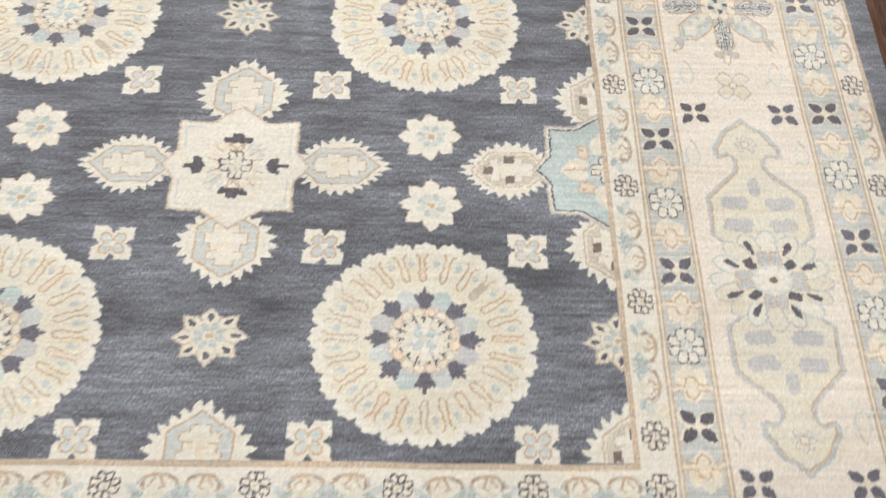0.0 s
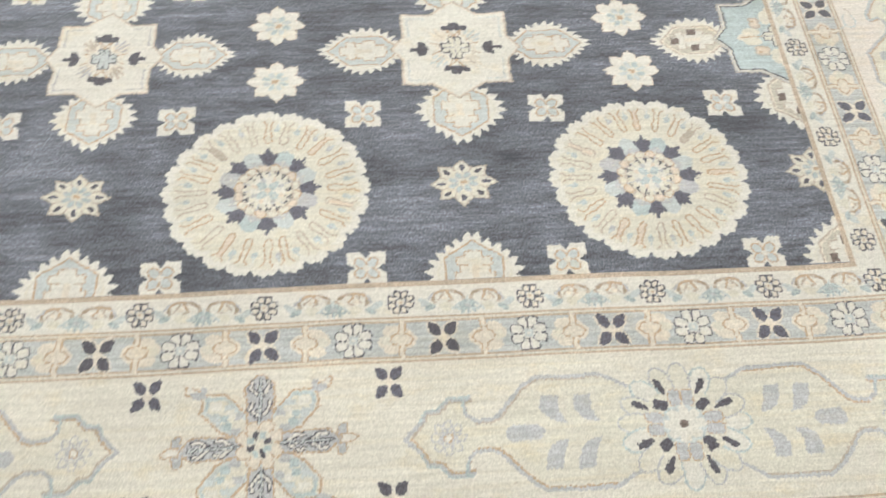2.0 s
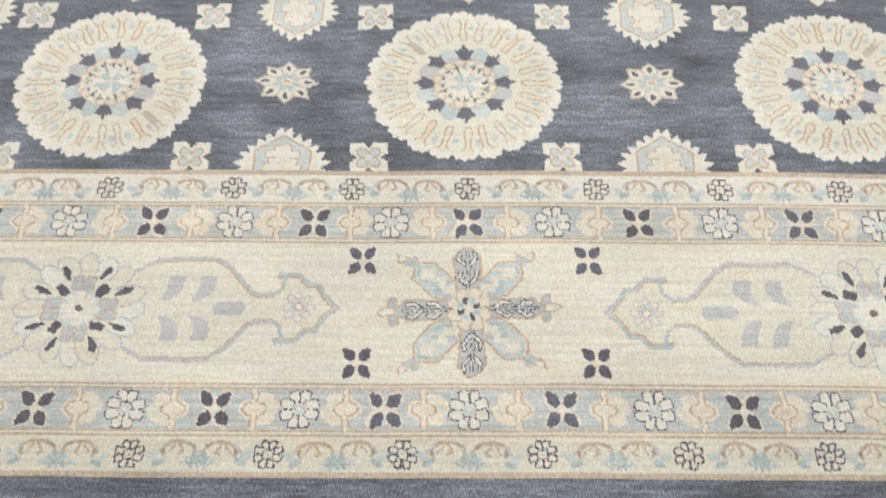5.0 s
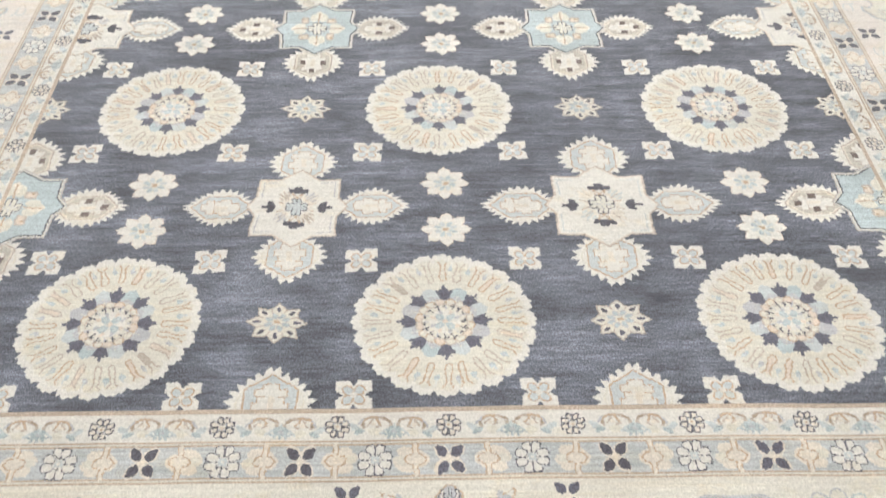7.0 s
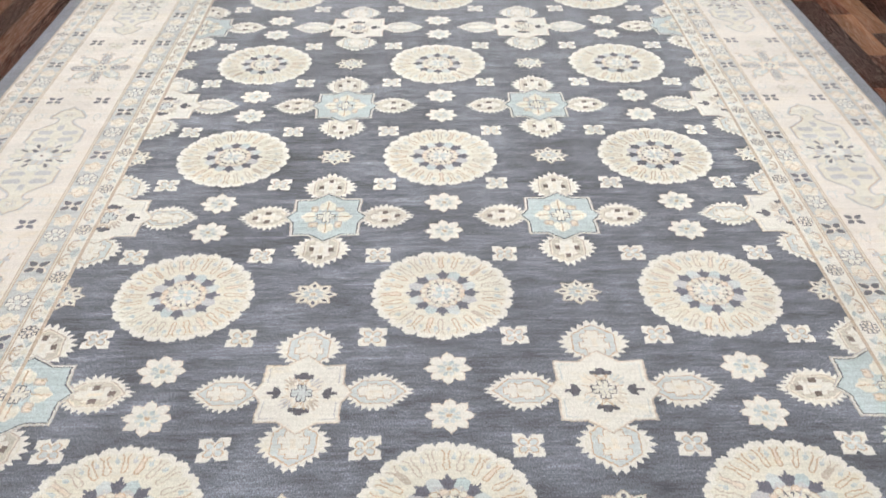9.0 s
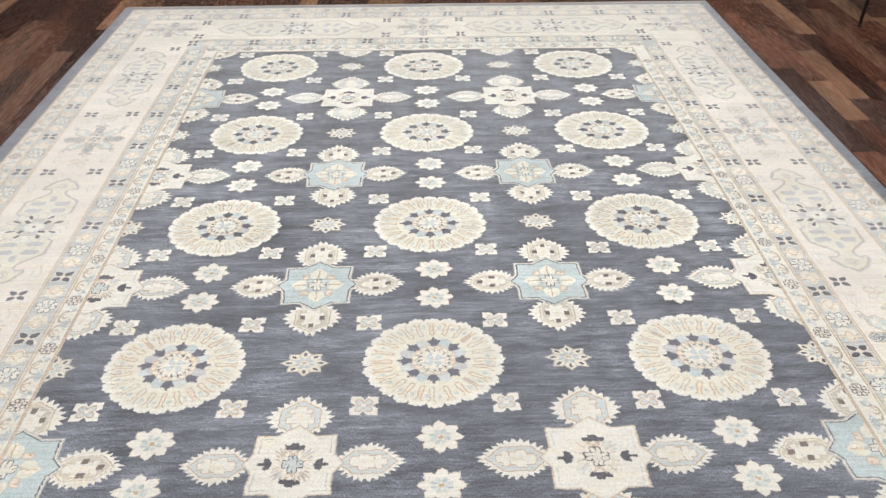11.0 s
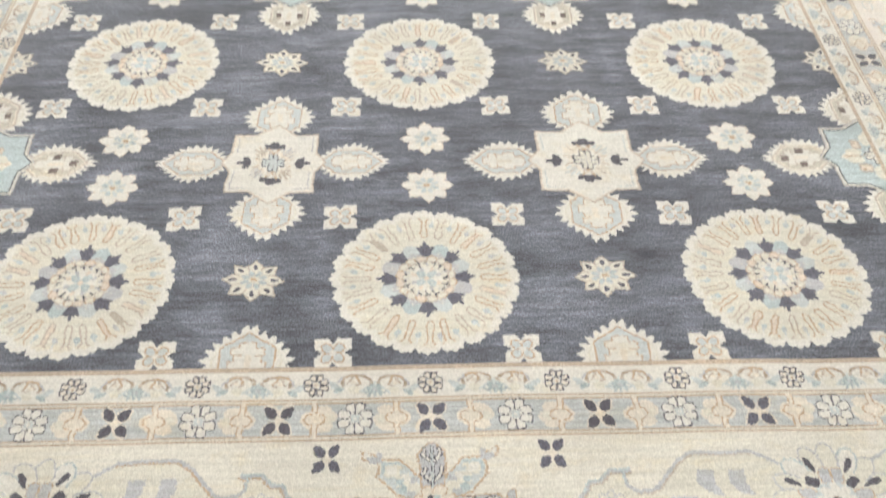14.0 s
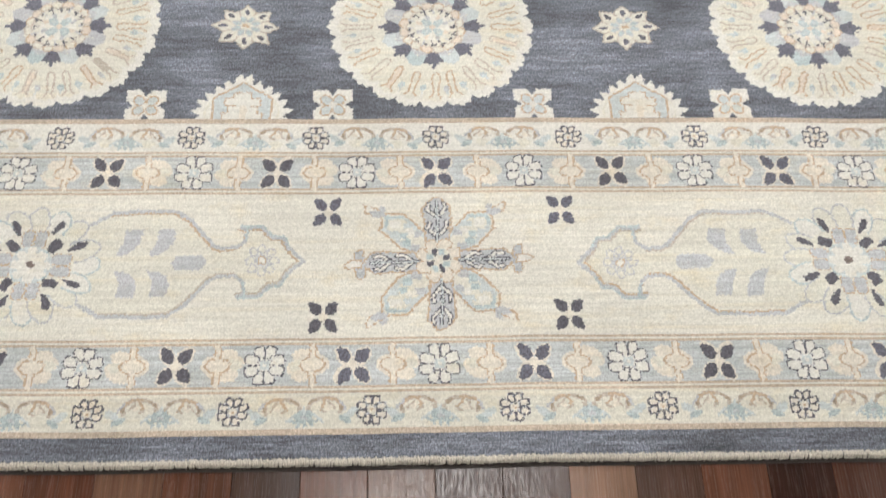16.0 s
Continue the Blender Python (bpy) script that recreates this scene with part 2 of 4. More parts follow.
floor = tagged(part("floor", add_box(bmesh.new(), -FLOOR_X, FLOOR_Y0, -0.06, FLOOR_X, FLOOR_Y1, -0.003), GROUT, None),
               "dark walnut laminate strip floor in mixed brown tones", "floor", kind="structure")


def ceiling_light(x, y):
    root = tagged(new("ceiling_light"), "square white ceiling light panel, switched on", "ceiling light", "ceiling light panels")
    root.location = (x, y, ROOM_H)
    bm = bmesh.new()
    for s in (-1, 1):
        add_box(bm, s * 0.60 - 0.02, -0.32, -0.05, s * 0.60 + 0.02, 0.32, -0.001)
        add_box(bm, -0.58, s * 0.30 - 0.02, -0.05, 0.58, s * 0.30 + 0.02, -0.001)
    part("frame", bm, LAMP_FRAME, root)
    part("diffuser", add_box(bmesh.new(), -0.58, -0.28, -0.035, 0.58, 0.28, -0.02), GLOW, root, "glowing white diffuser")
    return root


lamp0 = ceiling_light(0.1, -0.35)
for lx in (-3.1, 0.1, 3.3):
    for ly in (-0.35, 1.9, 4.15, 6.4):
        if (lx, ly) != (0.1, -0.35):
            copy_thing(lamp0, pose(lx, ly, ROOM_H))

# ---- rug: woven motifs on a knot grid ----
rng = np.random.default_rng(7)


class Weave:
    """A small knot chart: colour numbers on a grid of knots, painted with shapes, centred on (0, 0)."""

    def __init__(self, w, h, wobble=0.0013, knot=0.0021, ragged=1.0):
        self.knot = knot
        self.nx, self.ny = int(round(w / knot / 2)) * 2, int(round(h / knot / 2)) * 2
        xs, ys = (np.arange(self.nx) - self.nx / 2 + 0.5) * knot, (np.arange(self.ny) - self.ny / 2 + 0.5) * knot
        X, Y = np.meshgrid(xs, ys)
        dx, dy = np.zeros_like(X), np.zeros_like(X)
        for d in (dx, dy):
            for _ in range(4):
                a, b, p = rng.uniform(-70, 70), rng.uniform(-70, 70), rng.uniform(0, 6.3)
                d += np.sin(a * X + b * Y + p) * wobble / 1.6
            d += rng.normal(0, 0.00042, X.shape)
        dx += np.repeat(rng.normal(0, 0.30 * knot * ragged, self.ny // 2 + 1), 2)[:self.ny, None]
        dy += np.repeat(rng.normal(0, 0.22 * knot * ragged, self.nx // 2 + 1), 2)[None, :self.nx]
        self.X, self.Y, self.x0, self.y0 = X + dx, Y + dy, X, Y
        self.c = np.full(X.shape, -1, int)

    def rot(self, angle, x=0.0, y=0.0):
        c, s = math.cos(angle), math.sin(angle)
        return (self.X - x) * c + (self.Y - y) * s, -(self.X - x) * s + (self.Y - y) * c

    def ell(self, x, y, rx, ry, col, angle=0.0):
        u, v = self.rot(angle, x, y)
        self.c[(u / rx) ** 2 + (v / ry) ** 2 <= 1] = col

    def box(self, x, y, rx, ry, col, angle=0.0):
        u, v = self.rot(angle, x, y)
        self.c[(abs(u) <= rx) & (abs(v) <= ry)] = col

    def pad(self, x, y, rx, ry, col, angle=0.0):
        u, v = self.rot(angle, x, y)
        self.c[(u / rx) ** 4 + (v / ry) ** 4 <= 1] = col

    def poly(self, pts, col):
        inside = np.zeros(self.c.shape, bool)
        for (xa, ya), (xb, yb) in zip(pts, pts[1:] + pts[:1]):
            if ya != yb:
                inside ^= ((ya > self.Y) != (yb > self.Y)) & (self.X < (xb - xa) * (self.Y - ya) / (yb - ya) + xa)
        self.c[inside] = col

    def line(self, pts, width, col, closed=False):
        for (xa, ya), (xb, yb) in zip(pts, pts[1:] + (pts[:1] if closed else [])):
            l2 = (xb - xa) ** 2 + (yb - ya) ** 2 + 1e-12
            t = np.clip(((self.X - xa) * (xb - xa) + (self.Y - ya) * (yb - ya)) / l2, 0, 1)
            self.c[np.hypot(self.X - xa - t * (xb - xa), self.Y - ya - t * (yb - ya)) <= width / 2] = col

    def keep(self, x0=-9, x1=9, y0=-9, y1=9):
        self.c[(self.x0 < x0) | (self.x0 > x1) | (self.y0 < y0) | (self.y0 > y1)] = -1
        return self

    def mesh(self, name):
        verts, faces, idx, used = [], [], [], sorted(set(self.c[self.c >= 0].tolist()))
        slot = {c: i for i, c in enumerate(used)}
        for j in range(self.ny):
            row = self.c[j]
            cuts = np.flatnonzero(np.diff(row)) + 1
            ya, yb = (j - self.ny / 2) * self.knot, (j + 1 - self.ny / 2) * self.knot
            for a, b in zip([0, *cuts.tolist()], [*cuts.tolist(), self.nx]):
                if row[a] >= 0:
                    xa, xb, n = (a - self.nx / 2) * self.knot, (b - self.nx / 2) * self.knot, len(verts)
                    verts += [(xa, ya, 0), (xb, ya, 0), (xb, yb, 0), (xa, yb, 0)]
                    faces.append((n, n + 1, n + 2, n + 3))
                    idx.append(slot[int(row[a])])
        me = bpy.data.meshes.new(name)
        me.from_pydata(verts, [], faces)
        for c in used:
            me.materials.append(WOOLS[c])
        me.polygons.foreach_set("material_index", idx)
        me.update()
        return me


def polar(r, deg):
    return r * math.cos(radians(deg)), r * math.sin(radians(deg))


def rosette_chart():
    w = Weave(0.38, 0.36)
    w.Y *= 0.18 / 0.168
    ang, rad = np.arctan2(w.Y, w.X), np.hypot(w.X, w.Y)
    edge = 0.168 + 0.012 * np.abs(np.cos(12 * ang)) ** 0.6 + 0.002 * np.cos(72 * ang)
    w.c[rad <= edge] = CREAM
    w.c[(rad <= edge) & (rad > edge - 0.016)] = IVORY
    for k in range(24):
        a = 15 * k + rng.normal(0, 0.8)

        def at(r, s):
            x, y = polar(r, a)
            nx, ny = polar(s, a + 90)
            return x + nx, y + ny
        col = TAN if rng.random() < 0.55 else TAUPE
        if k in (3, 21) and rng.random() < 0.5:
            w.line([at(0.112, 0), at(0.135, 0)], 0.014, TAUPE)
        elif rng.random() < 0.18:
            w.line([at(0.112, 0), at(0.152, 0)], 0.008, PEACH)
        b = rng.uniform(0.0055, 0.0075)
        for s in (-1, 1):
            w.line([at(0.104, 0), at(0.107, s * b * 0.8), at(0.120, s * b), at(0.134, s * 0.0045), at(0.150, s * 0.0042), at(0.158, s * 0.010)], 0.0033, col)
        x, y = polar(0.139, a + 7.5)
        if rng.random() < 0.93:
            w.ell(x, y, rng.uniform(0.0058, 0.0080), rng.uniform(0.0045, 0.0064), SKY if rng.random() < 0.75 else GREYBLUE, radians(a + 7.5))
            w.box(x, y, 0.0026, 0.0022, GREYBLUE)
            w.line([(x, y), polar(0.152, a + 7.5)], 0.003, BLUE)
    for k in range(8):
        a = 45 * k + 22.5
        for r, t, g in ((0.064, -8, 1.0), (0.064, 8, 1.0), (0.079, -3, 1.0), (0.079, 4, 1.0), (0.074, -9, 0.9), (0.074, 9, 0.9), (0.086, 0, 0.6)):
            w.ell(*polar(r, a + t), 0.0105 * g, 0.0088 * g, (BLUE, SKY, BLUE, LILAC)[k % 4] if r > 0.07 else GREYBLUE, radians(a))
    for k in range(8):
        a = 45 * k
        half = [(0.056, 0.0075), (0.066, 0.0110), (0.076, 0.0165), (0.082, 0.0165), (0.079, 0.0095), (0.086, 0.0085), (0.083, 0.0040), (0.094, 0.0028)]
        pts = [(r, s) for r, s in half] + [(r, -s) for r, s in half[::-1]]
        cs, sn = math.cos(radians(a)), math.sin(radians(a))
        w.poly([(r * cs - s * sn, r * sn + s * cs) for r, s in pts], NAVY)
    for k in range(16):
        a = 22.5 * k + 11
        w.ell(*polar(0.051, a), 0.0085, 0.0100, TAN if k % 2 else TAUPE, radians(a))
    for k in range(16):
        a = 22.5 * k + 11
        w.ell(*polar(0.0505, a), 0.0062, 0.0078, CREAM if k % 3 else PEACH, radians(a))
    w.ell(0, 0, 0.046, 0.046, TAUPE)
    w.ell(0, 0, 0.0435, 0.0435, CREAM)
    for k in range(16):
        a = 22.5 * k
        w.line([polar(0.034, a), polar(0.047 if k % 2 else 0.042, a)], 0.0030, DARK if k % 3 else GREYBLUE)
    ang, rad = np.arctan2(w.Y, w.X), np.hypot(w.X, w.Y)
    w.c[(abs(rad - 0.041) < 0.0016) & (np.sin(16 * ang) > 0.25)] = DARK
    w.ell(0, 0, 0.031, 0.031, IVORY)
    for k in range(8):
        w.ell(*polar(0.026, 45 * k + 22), 0.0060, 0.0040, PEACH if k % 2 else GREYBLUE, radians(45 * k + 22))
    for a in (45, 135, 225, 315):
        w.ell(*polar(0.015, a), 0.0105, 0.0075, SKY, radians(a))
        w.ell(*polar(0.016, a), 0.0050, 0.0030, BLUE, radians(a))
    w.ell(0, 0, 0.0055, 0.0055, PEACH)
    return w


def star_points(s=1.0):
    q = [(0.128, 0), (0.1035, 0.030), (0.103, 0.089), (0.050, 0.089), (0, 0.122)]
    pts = q + [(-x, y) for x, y in q[-2::-1]]
    pts += [(x, -y) for x, y in pts[-2:0:-1]]
    return [(x * s, y * s) for x, y in pts]


def star_chart(blue, tone=0):
    w = Weave(0.28, 0.27)
    if blue:
        w.poly(star_points(1.0), TAUPE)
        w.poly(star_points(0.982), LILAC)
        w.poly(star_points(0.960), CREAM)
        w.poly(star_points(0.932), DARK)
        w.poly(star_points(0.900), SKY)
        for a in range(0, 360, 90):
            x, y = polar(0.060, a)
            for d in (-1, 0, 1):
                nx, ny = polar(0.012 * d, a + 90)
                px, py = polar(-0.010 * abs(d), a)
                w.ell(x + nx + px, y + ny + py, 0.018, 0.0115, CREAM if d else BUFF, radians(a))
            w.line([polar(0.03, a), polar(0.07, a)], 0.004, TAN)
            x, y = polar(0.052, a + 45)
            w.pad(x, y, 0.0150, 0.0115, TAUPE, radians(a))
            w.pad(x, y, 0.0105, 0.0070, PEACH, radians(a))
            w.box(x * 1.1, y * 1.1, 0.004, 0.003, TAN)
        w.ell(0, 0, 0.030, 0.026, BLUE)
    else:
        w.poly(star_points(1.0), TAUPE)
        w.poly(star_points(0.972), PEACH)
        w.poly(star_points(0.950), IVORY)
        w.poly(star_points(0.880), BLUE if tone else LILAC)
        w.poly(star_points(0.856), IVORY)
        w.poly([(x * 0.88, y * 0.88) for x, y in ((0.128, 0), (0.100, 0.034), (0.100, 0.060), (0.072, 0.086), (0.045, 0.092), (0, 0.122), (-0.045, 0.092), (-0.072, 0.086), (-0.100, 0.060), (-0.100, 0.034),
                                                  (-0.128, 0), (-0.100, -0.034), (-0.100, -0.060), (-0.072, -0.086), (-0.045, -0.092), (0, -0.122), (0.045, -0.092), (0.072, -0.086), (0.100, -0.060), (0.100, -0.034))], IVORY)
        for a in range(0, 360, 90):
            x, y = polar(0.056 if a % 180 else 0.066, a)
            cs, sn = math.cos(radians(a)), math.sin(radians(a))
            if a % 180:
                heart = [(-0.010, -0.019), (-0.010, 0.019), (0.001, 0.021), (0.001, 0.009), (0.007, 0.007), (0.007, -0.007), (0.001, -0.009), (0.001, -0.021)]
            else:
                heart = [(-0.013, 0.0), (-0.007, 0.0115), (0.003, 0.0145), (0.006, 0.0105), (0.004, 0.0035), (0.018, 0.0032), (0.018, -0.0032), (0.004, -0.0035), (0.006, -0.0105), (0.003, -0.0145), (-0.007, -0.0115)]
            w.poly([(x + 1.22 * (u * cs - v * sn), y + 1.22 * (u * sn + v * cs)) for u, v in heart], DARK)
            w.line([polar(0.028, a), polar(0.038, a)], 0.014, IVORY)
            for s in (-1, 1):
                w.line([polar(0.026, a - s * 14), polar(0.047, a + s * 17)], 0.0034, TAN if a % 180 else BUFF)
                w.line([polar(0.030, a + s * 16), polar(0.047, a + s * 17)], 0.0024, TAN)
            fan = (TAUPE if a % 180 else LILAC) if tone == 0 else (BUFF if a % 180 else BLUE)
            for t, lo, hi in ((27, 0.034, 0.050), (38, 0.030, 0.060), (49, 0.030, 0.060), (60, 0.034, 0.050)):
                w.line([polar(lo, a + t), polar(hi, a + t)], 0.0070, BUFF)
                w.line([polar(lo + 0.006, a + t), polar(hi, a + t)], 0.0048, fan)
            w.line([polar(0.030, a + 42), polar(0.052, a + 42)], 0.0024, TAUPE)
    for a in range(0, 360, 90):
        for s in (-1, 1):
            x, y = polar(0.016, a)
            nx, ny = polar(0.0056 * s, a + 90)
            w.pad(x + nx, y + ny, 0.0112, 0.0066, DARK, radians(a))
            w.pad(x + nx, y + ny, 0.0090, 0.0044, CREAM if blue or tone else BLUE, radians(a))
    w.box(0, 0, 0.0085, 0.0085, CREAM if blue or tone else BLUE)
    for a in range(0, 360, 90):
        w.line([polar(0.004, a), polar(0.016, a)], 0.0022, GREYBLUE)
    return w


def leaf_chart(centre, a, b, dark, teeth=26):
    """A serrated palmette leaf that points along +x: a toothed cream rim, a six-sided inner field and a stepped core."""
    w = Weave(0.54, 0.2)
    u, v = (w.X - centre) / a, w.Y / b
    phi = np.arctan2(v, u)
    bow = np.where(u > 0, 1.52, 1.8)
    rho = (np.abs(u) ** bow + np.abs(v) ** bow) ** (1 / bow)
    saw = np.mod(np.abs(phi) / math.pi * teeth / 2, 1.0)
    tooth = np.where(saw < 0.35, saw / 0.35, (1 - saw) / 0.65)
    w.c[rho <= 0.80 + 0.20 * tooth + 0.07 * (np.abs(phi) < 0.22)] = IVORY
    w.c[(rho <= 0.74) & (rho > 0.70)] = CREAM

    def hexagon(g, col):
        pts = [(0.80, 0), (0.36, 0.57), (-0.44, 0.57), (-0.80, 0.10), (-0.80, -0.10), (-0.44, -0.57), (0.36, -0.57)]
        w.poly([(centre + p * a * g, q * b * g) for p, q in pts], col)
    hexagon(1.04, TAUPE if dark else TAN)
    hexagon(0.97, BUFF if dark else BLUE)
    if dark:
        hexagon(0.90, OLIVE)
    # the core: a stepped blossom of three tiers on a short stem
    for col, g in ((TAN if not dark else TAUPE, 0.012), (IVORY, 0.0)):
        for p, rx, q in ((-0.34, 0.10, 0.24), (-0.10, 0.13, 0.42), (0.12, 0.10, 0.30), (0.34, 0.09, 0.36), (0.50, 0.08, 0.17)):
            w.box(centre + (p - 0.06) * a, 0, a * rx + g * 0.16, b * q * 0.92 + g * 0.2, col)
        w.box(centre - 0.02 * a, 0, a * 0.52 + g * 0.2, b * 0.14 + g * 0.16, col)
    w.box(centre - 0.02 * a, 0, a * 0.20, b * 0.07, BUFF)
    if dark:
        for p, q in ((0.42, 0), (-0.04, 0.33), (-0.04, -0.33)):
            w.box(centre + p * a, q * b, 0.0085, 0.0072, BROWN)
    return w


LEAF_X, LEAF_Y = (0.178, 0.082, 0.061), (0.150, 0.073, 0.085)


def quatrefoil_chart():
    w = Weave(0.08, 0.075, 0.0012, 0.0018)
    for sx in (-1, 1):
        for sy in (-1, 1):
            w.ell(sx * 0.0165, sy * 0.0155, 0.0155, 0.0145, IVORY)
            w.box(sx * 0.020, sy * 0.019, 0.013, 0.0115, IVORY)
    w.box(0, 0, 0.021, 0.019, IVORY)
    for sx in (-1, 1):
        for sy in (-1, 1):
            w.ell(sx * 0.011, sy * 0.010, 0.0115, 0.0100, TAN, radians(45 * sx * sy))
    for sx in (-1, 1):
        for sy in (-1, 1):
            w.ell(sx * 0.0105, sy * 0.0095, 0.0090, 0.0072, BLUE, radians(45 * sx * sy))
    w.ell(0, 0, 0.006, 0.0055, IVORY)
    return w


def blossom_chart():
    w = Weave(0.12, 0.11)
    w.Y *= 0.053 / 0.047
    for g, col in ((1.0, PEACH), (0.88, IVORY)):
        for k in range(8):
            a = 45 * k
            w.ell(*polar(0.034, a), 0.0175 * g, 0.0140 * g, col, radians(a))
            w.poly([polar(0.055 * (0.6 + 0.4 * g) + 0.001, a), *[(polar(0.040, a)[0] + polar(0.011 * g, a + t)[0], polar(0.040, a)[1] + polar(0.011 * g, a + t)[1]) for t in (90, -90)]], col)
    w.ell(0, 0, 0.024, 0.024, CREAM)
    for k in range(8):
        w.ell(*polar(0.0175, 45 * k + 22), 0.0085, 0.0052, SKY if k % 2 else BLUE, radians(45 * k + 22))
    w.ell(0, 0, 0.009, 0.009, CREAM)
    w.box(0, 0, 0.0055, 0.0050, TAN)
    return w


def star_flower_chart():
    w = Weave(0.134, 0.114)
    w.Y *= 0.058 / 0.047
    for g, col in ((1.0, TAUPE), (0.80, CREAM)):
        for k in range(8):
            a = 45 * k
            x, y = polar(0.038, a)
            lo, hi = polar(0.0168 * g, a - 90), polar(0.0168 * g, a + 90)
            w.poly([polar(0.010, a - 30), (x + lo[0], y + lo[1]), polar(0.0605 * (0.55 + 0.45 * g), a), (x + hi[0], y + hi[1]), polar(0.010, a + 30)], col)
    w.ell(0, 0, 0.027, 0.027, CREAM)
    for k in range(8):
        w.ell(*polar(0.0385, 45 * k), 0.0085, 0.0042, DARK if k % 2 else NAVY, radians(45 * k))
        w.ell(*polar(0.0180, 45 * k + 22), 0.0088, 0.0056, GREYBLUE, radians(45 * k + 22))
        w.ell(*polar(0.0180, 45 * k + 22), 0.0070, 0.0040, SKY, radians(45 * k + 22))
    w.ell(0, 0, 0.009, 0.009, CREAM)
    w.box(0, 0, 0.0055, 0.0045, TAN)
    return w


def octofoil_chart(r, light):
    """A little flower of eight blunt petals, two to a side, with a broken dark outline."""
    w = Weave(r * 2.6, r * 2.6, 0.0007, 0.0019, 0.5)
    small = light == CREAM
    line = 0.0029 if small else 0.0021
    for a in (90, 270, 0, 180):
        for t in (-1, 1):
            cs, sn = math.cos(radians(a)), math.sin(radians(a))
            x, y = r * 0.63, t * r * (0.27 + rng.normal(0, 0.012))
            at = (x * cs - y * sn, x * sn + y * cs)
            lean = radians(a + (6 if a % 180 else 11) * t)
            w.pad(*at, r * 0.38, r * 0.29, DARK, lean)
            w.pad(*at, r * 0.38 - line, r * 0.29 - line * 0.85, light if not small else BUFF, lean)
    worn = (w.c == DARK) & (rng.random(w.c.shape) < 0.12)
    w.c[worn] = GREYBLUE
    w.ell(0, 0, r * 0.34, r * 0.34, light)
    for a in range(0, 360, 45):
        w.line([polar(r * 0.24, a), polar(r * 0.44, a)], 0.0019, GREYBLUE if a % 90 else DARK)
    w.pad(0, 0, r * 0.25, r * 0.22, BUFF if small else BLUE)
    w.ell(0, 0, r * 0.10, r * 0.10, TAN if small else IVORY)
    return w


def dark_cross_chart(r, halo, dark=DARK):
    """Four dark leaves set crosswise, pointed at their outer corners, round a small tan heart."""
    w = Weave(r * 2.5, r * 2.7, 0.0006, 0.0019, 0.6)
    w.Y /= 1.10
    leaf = [(0.18, 0), (0.34, 0.21), (0.58, 0.33), (0.82, 0.32), (0.94, 0.22), (1.19, 0.11), (1.19, -0.09), (0.95, -0.22), (0.82, -0.32), (0.58, -0.33), (0.34, -0.21)]
    for grow, col in ((0.07, BUFF), (0.0, dark)):
        if grow and not halo:
            continue
        for a in (45, 135, 225, 315):
            t = radians(a + rng.normal(0, 3))
            pts = [((u + (grow if u > 0.6 else -grow)) * r, (v + math.copysign(grow, v) if v else 0) * r) for u, v in leaf]
            w.poly([(u * math.cos(t) - v * math.sin(t), u * math.sin(t) + v * math.cos(t)) for u, v in pts], col)
    w.box(0, 0, r * 0.26, r * 0.17, BUFF)
    w.box(0, 0, r * 0.14, r * 0.26, BUFF)
    return w


def tan_cross_chart():
    """A buff blossom with a tan ring and a stem across the whole band; the lobes lie towards +x."""
    w = Weave(0.080, 0.070, 0.001, 0.0021)
    for x, y, rx, ry in ((0.019, 0.004, 0.016, 0.012), (0.012, 0.015, 0.015, 0.010), (0.012, -0.014, 0.016, 0.010), (-0.008, 0, 0.019, 0.015), (0.000, -0.010, 0.018, 0.012)):
        w.ell(x, y, rx, ry, BUFF)
    w.ell(0.021, 0.001, 0.010, 0.008, CREAM)
    for s in (-1, 1):
        w.line([(-0.004, 0.026 * s), (-0.003, 0.012 * s)], 0.0112, TAN)
        w.line([(-0.004, 0.029 * s), (-0.003, 0.012 * s)], 0.0064, BUFF)
    w.ell(-0.003, 0, 0.0190, 0.0125, TAN)
    w.ell(-0.003, 0, 0.0160, 0.0096, BUFF)
    w.box(-0.003, 0, 0.0038, 0.013, BUFF)
    return w


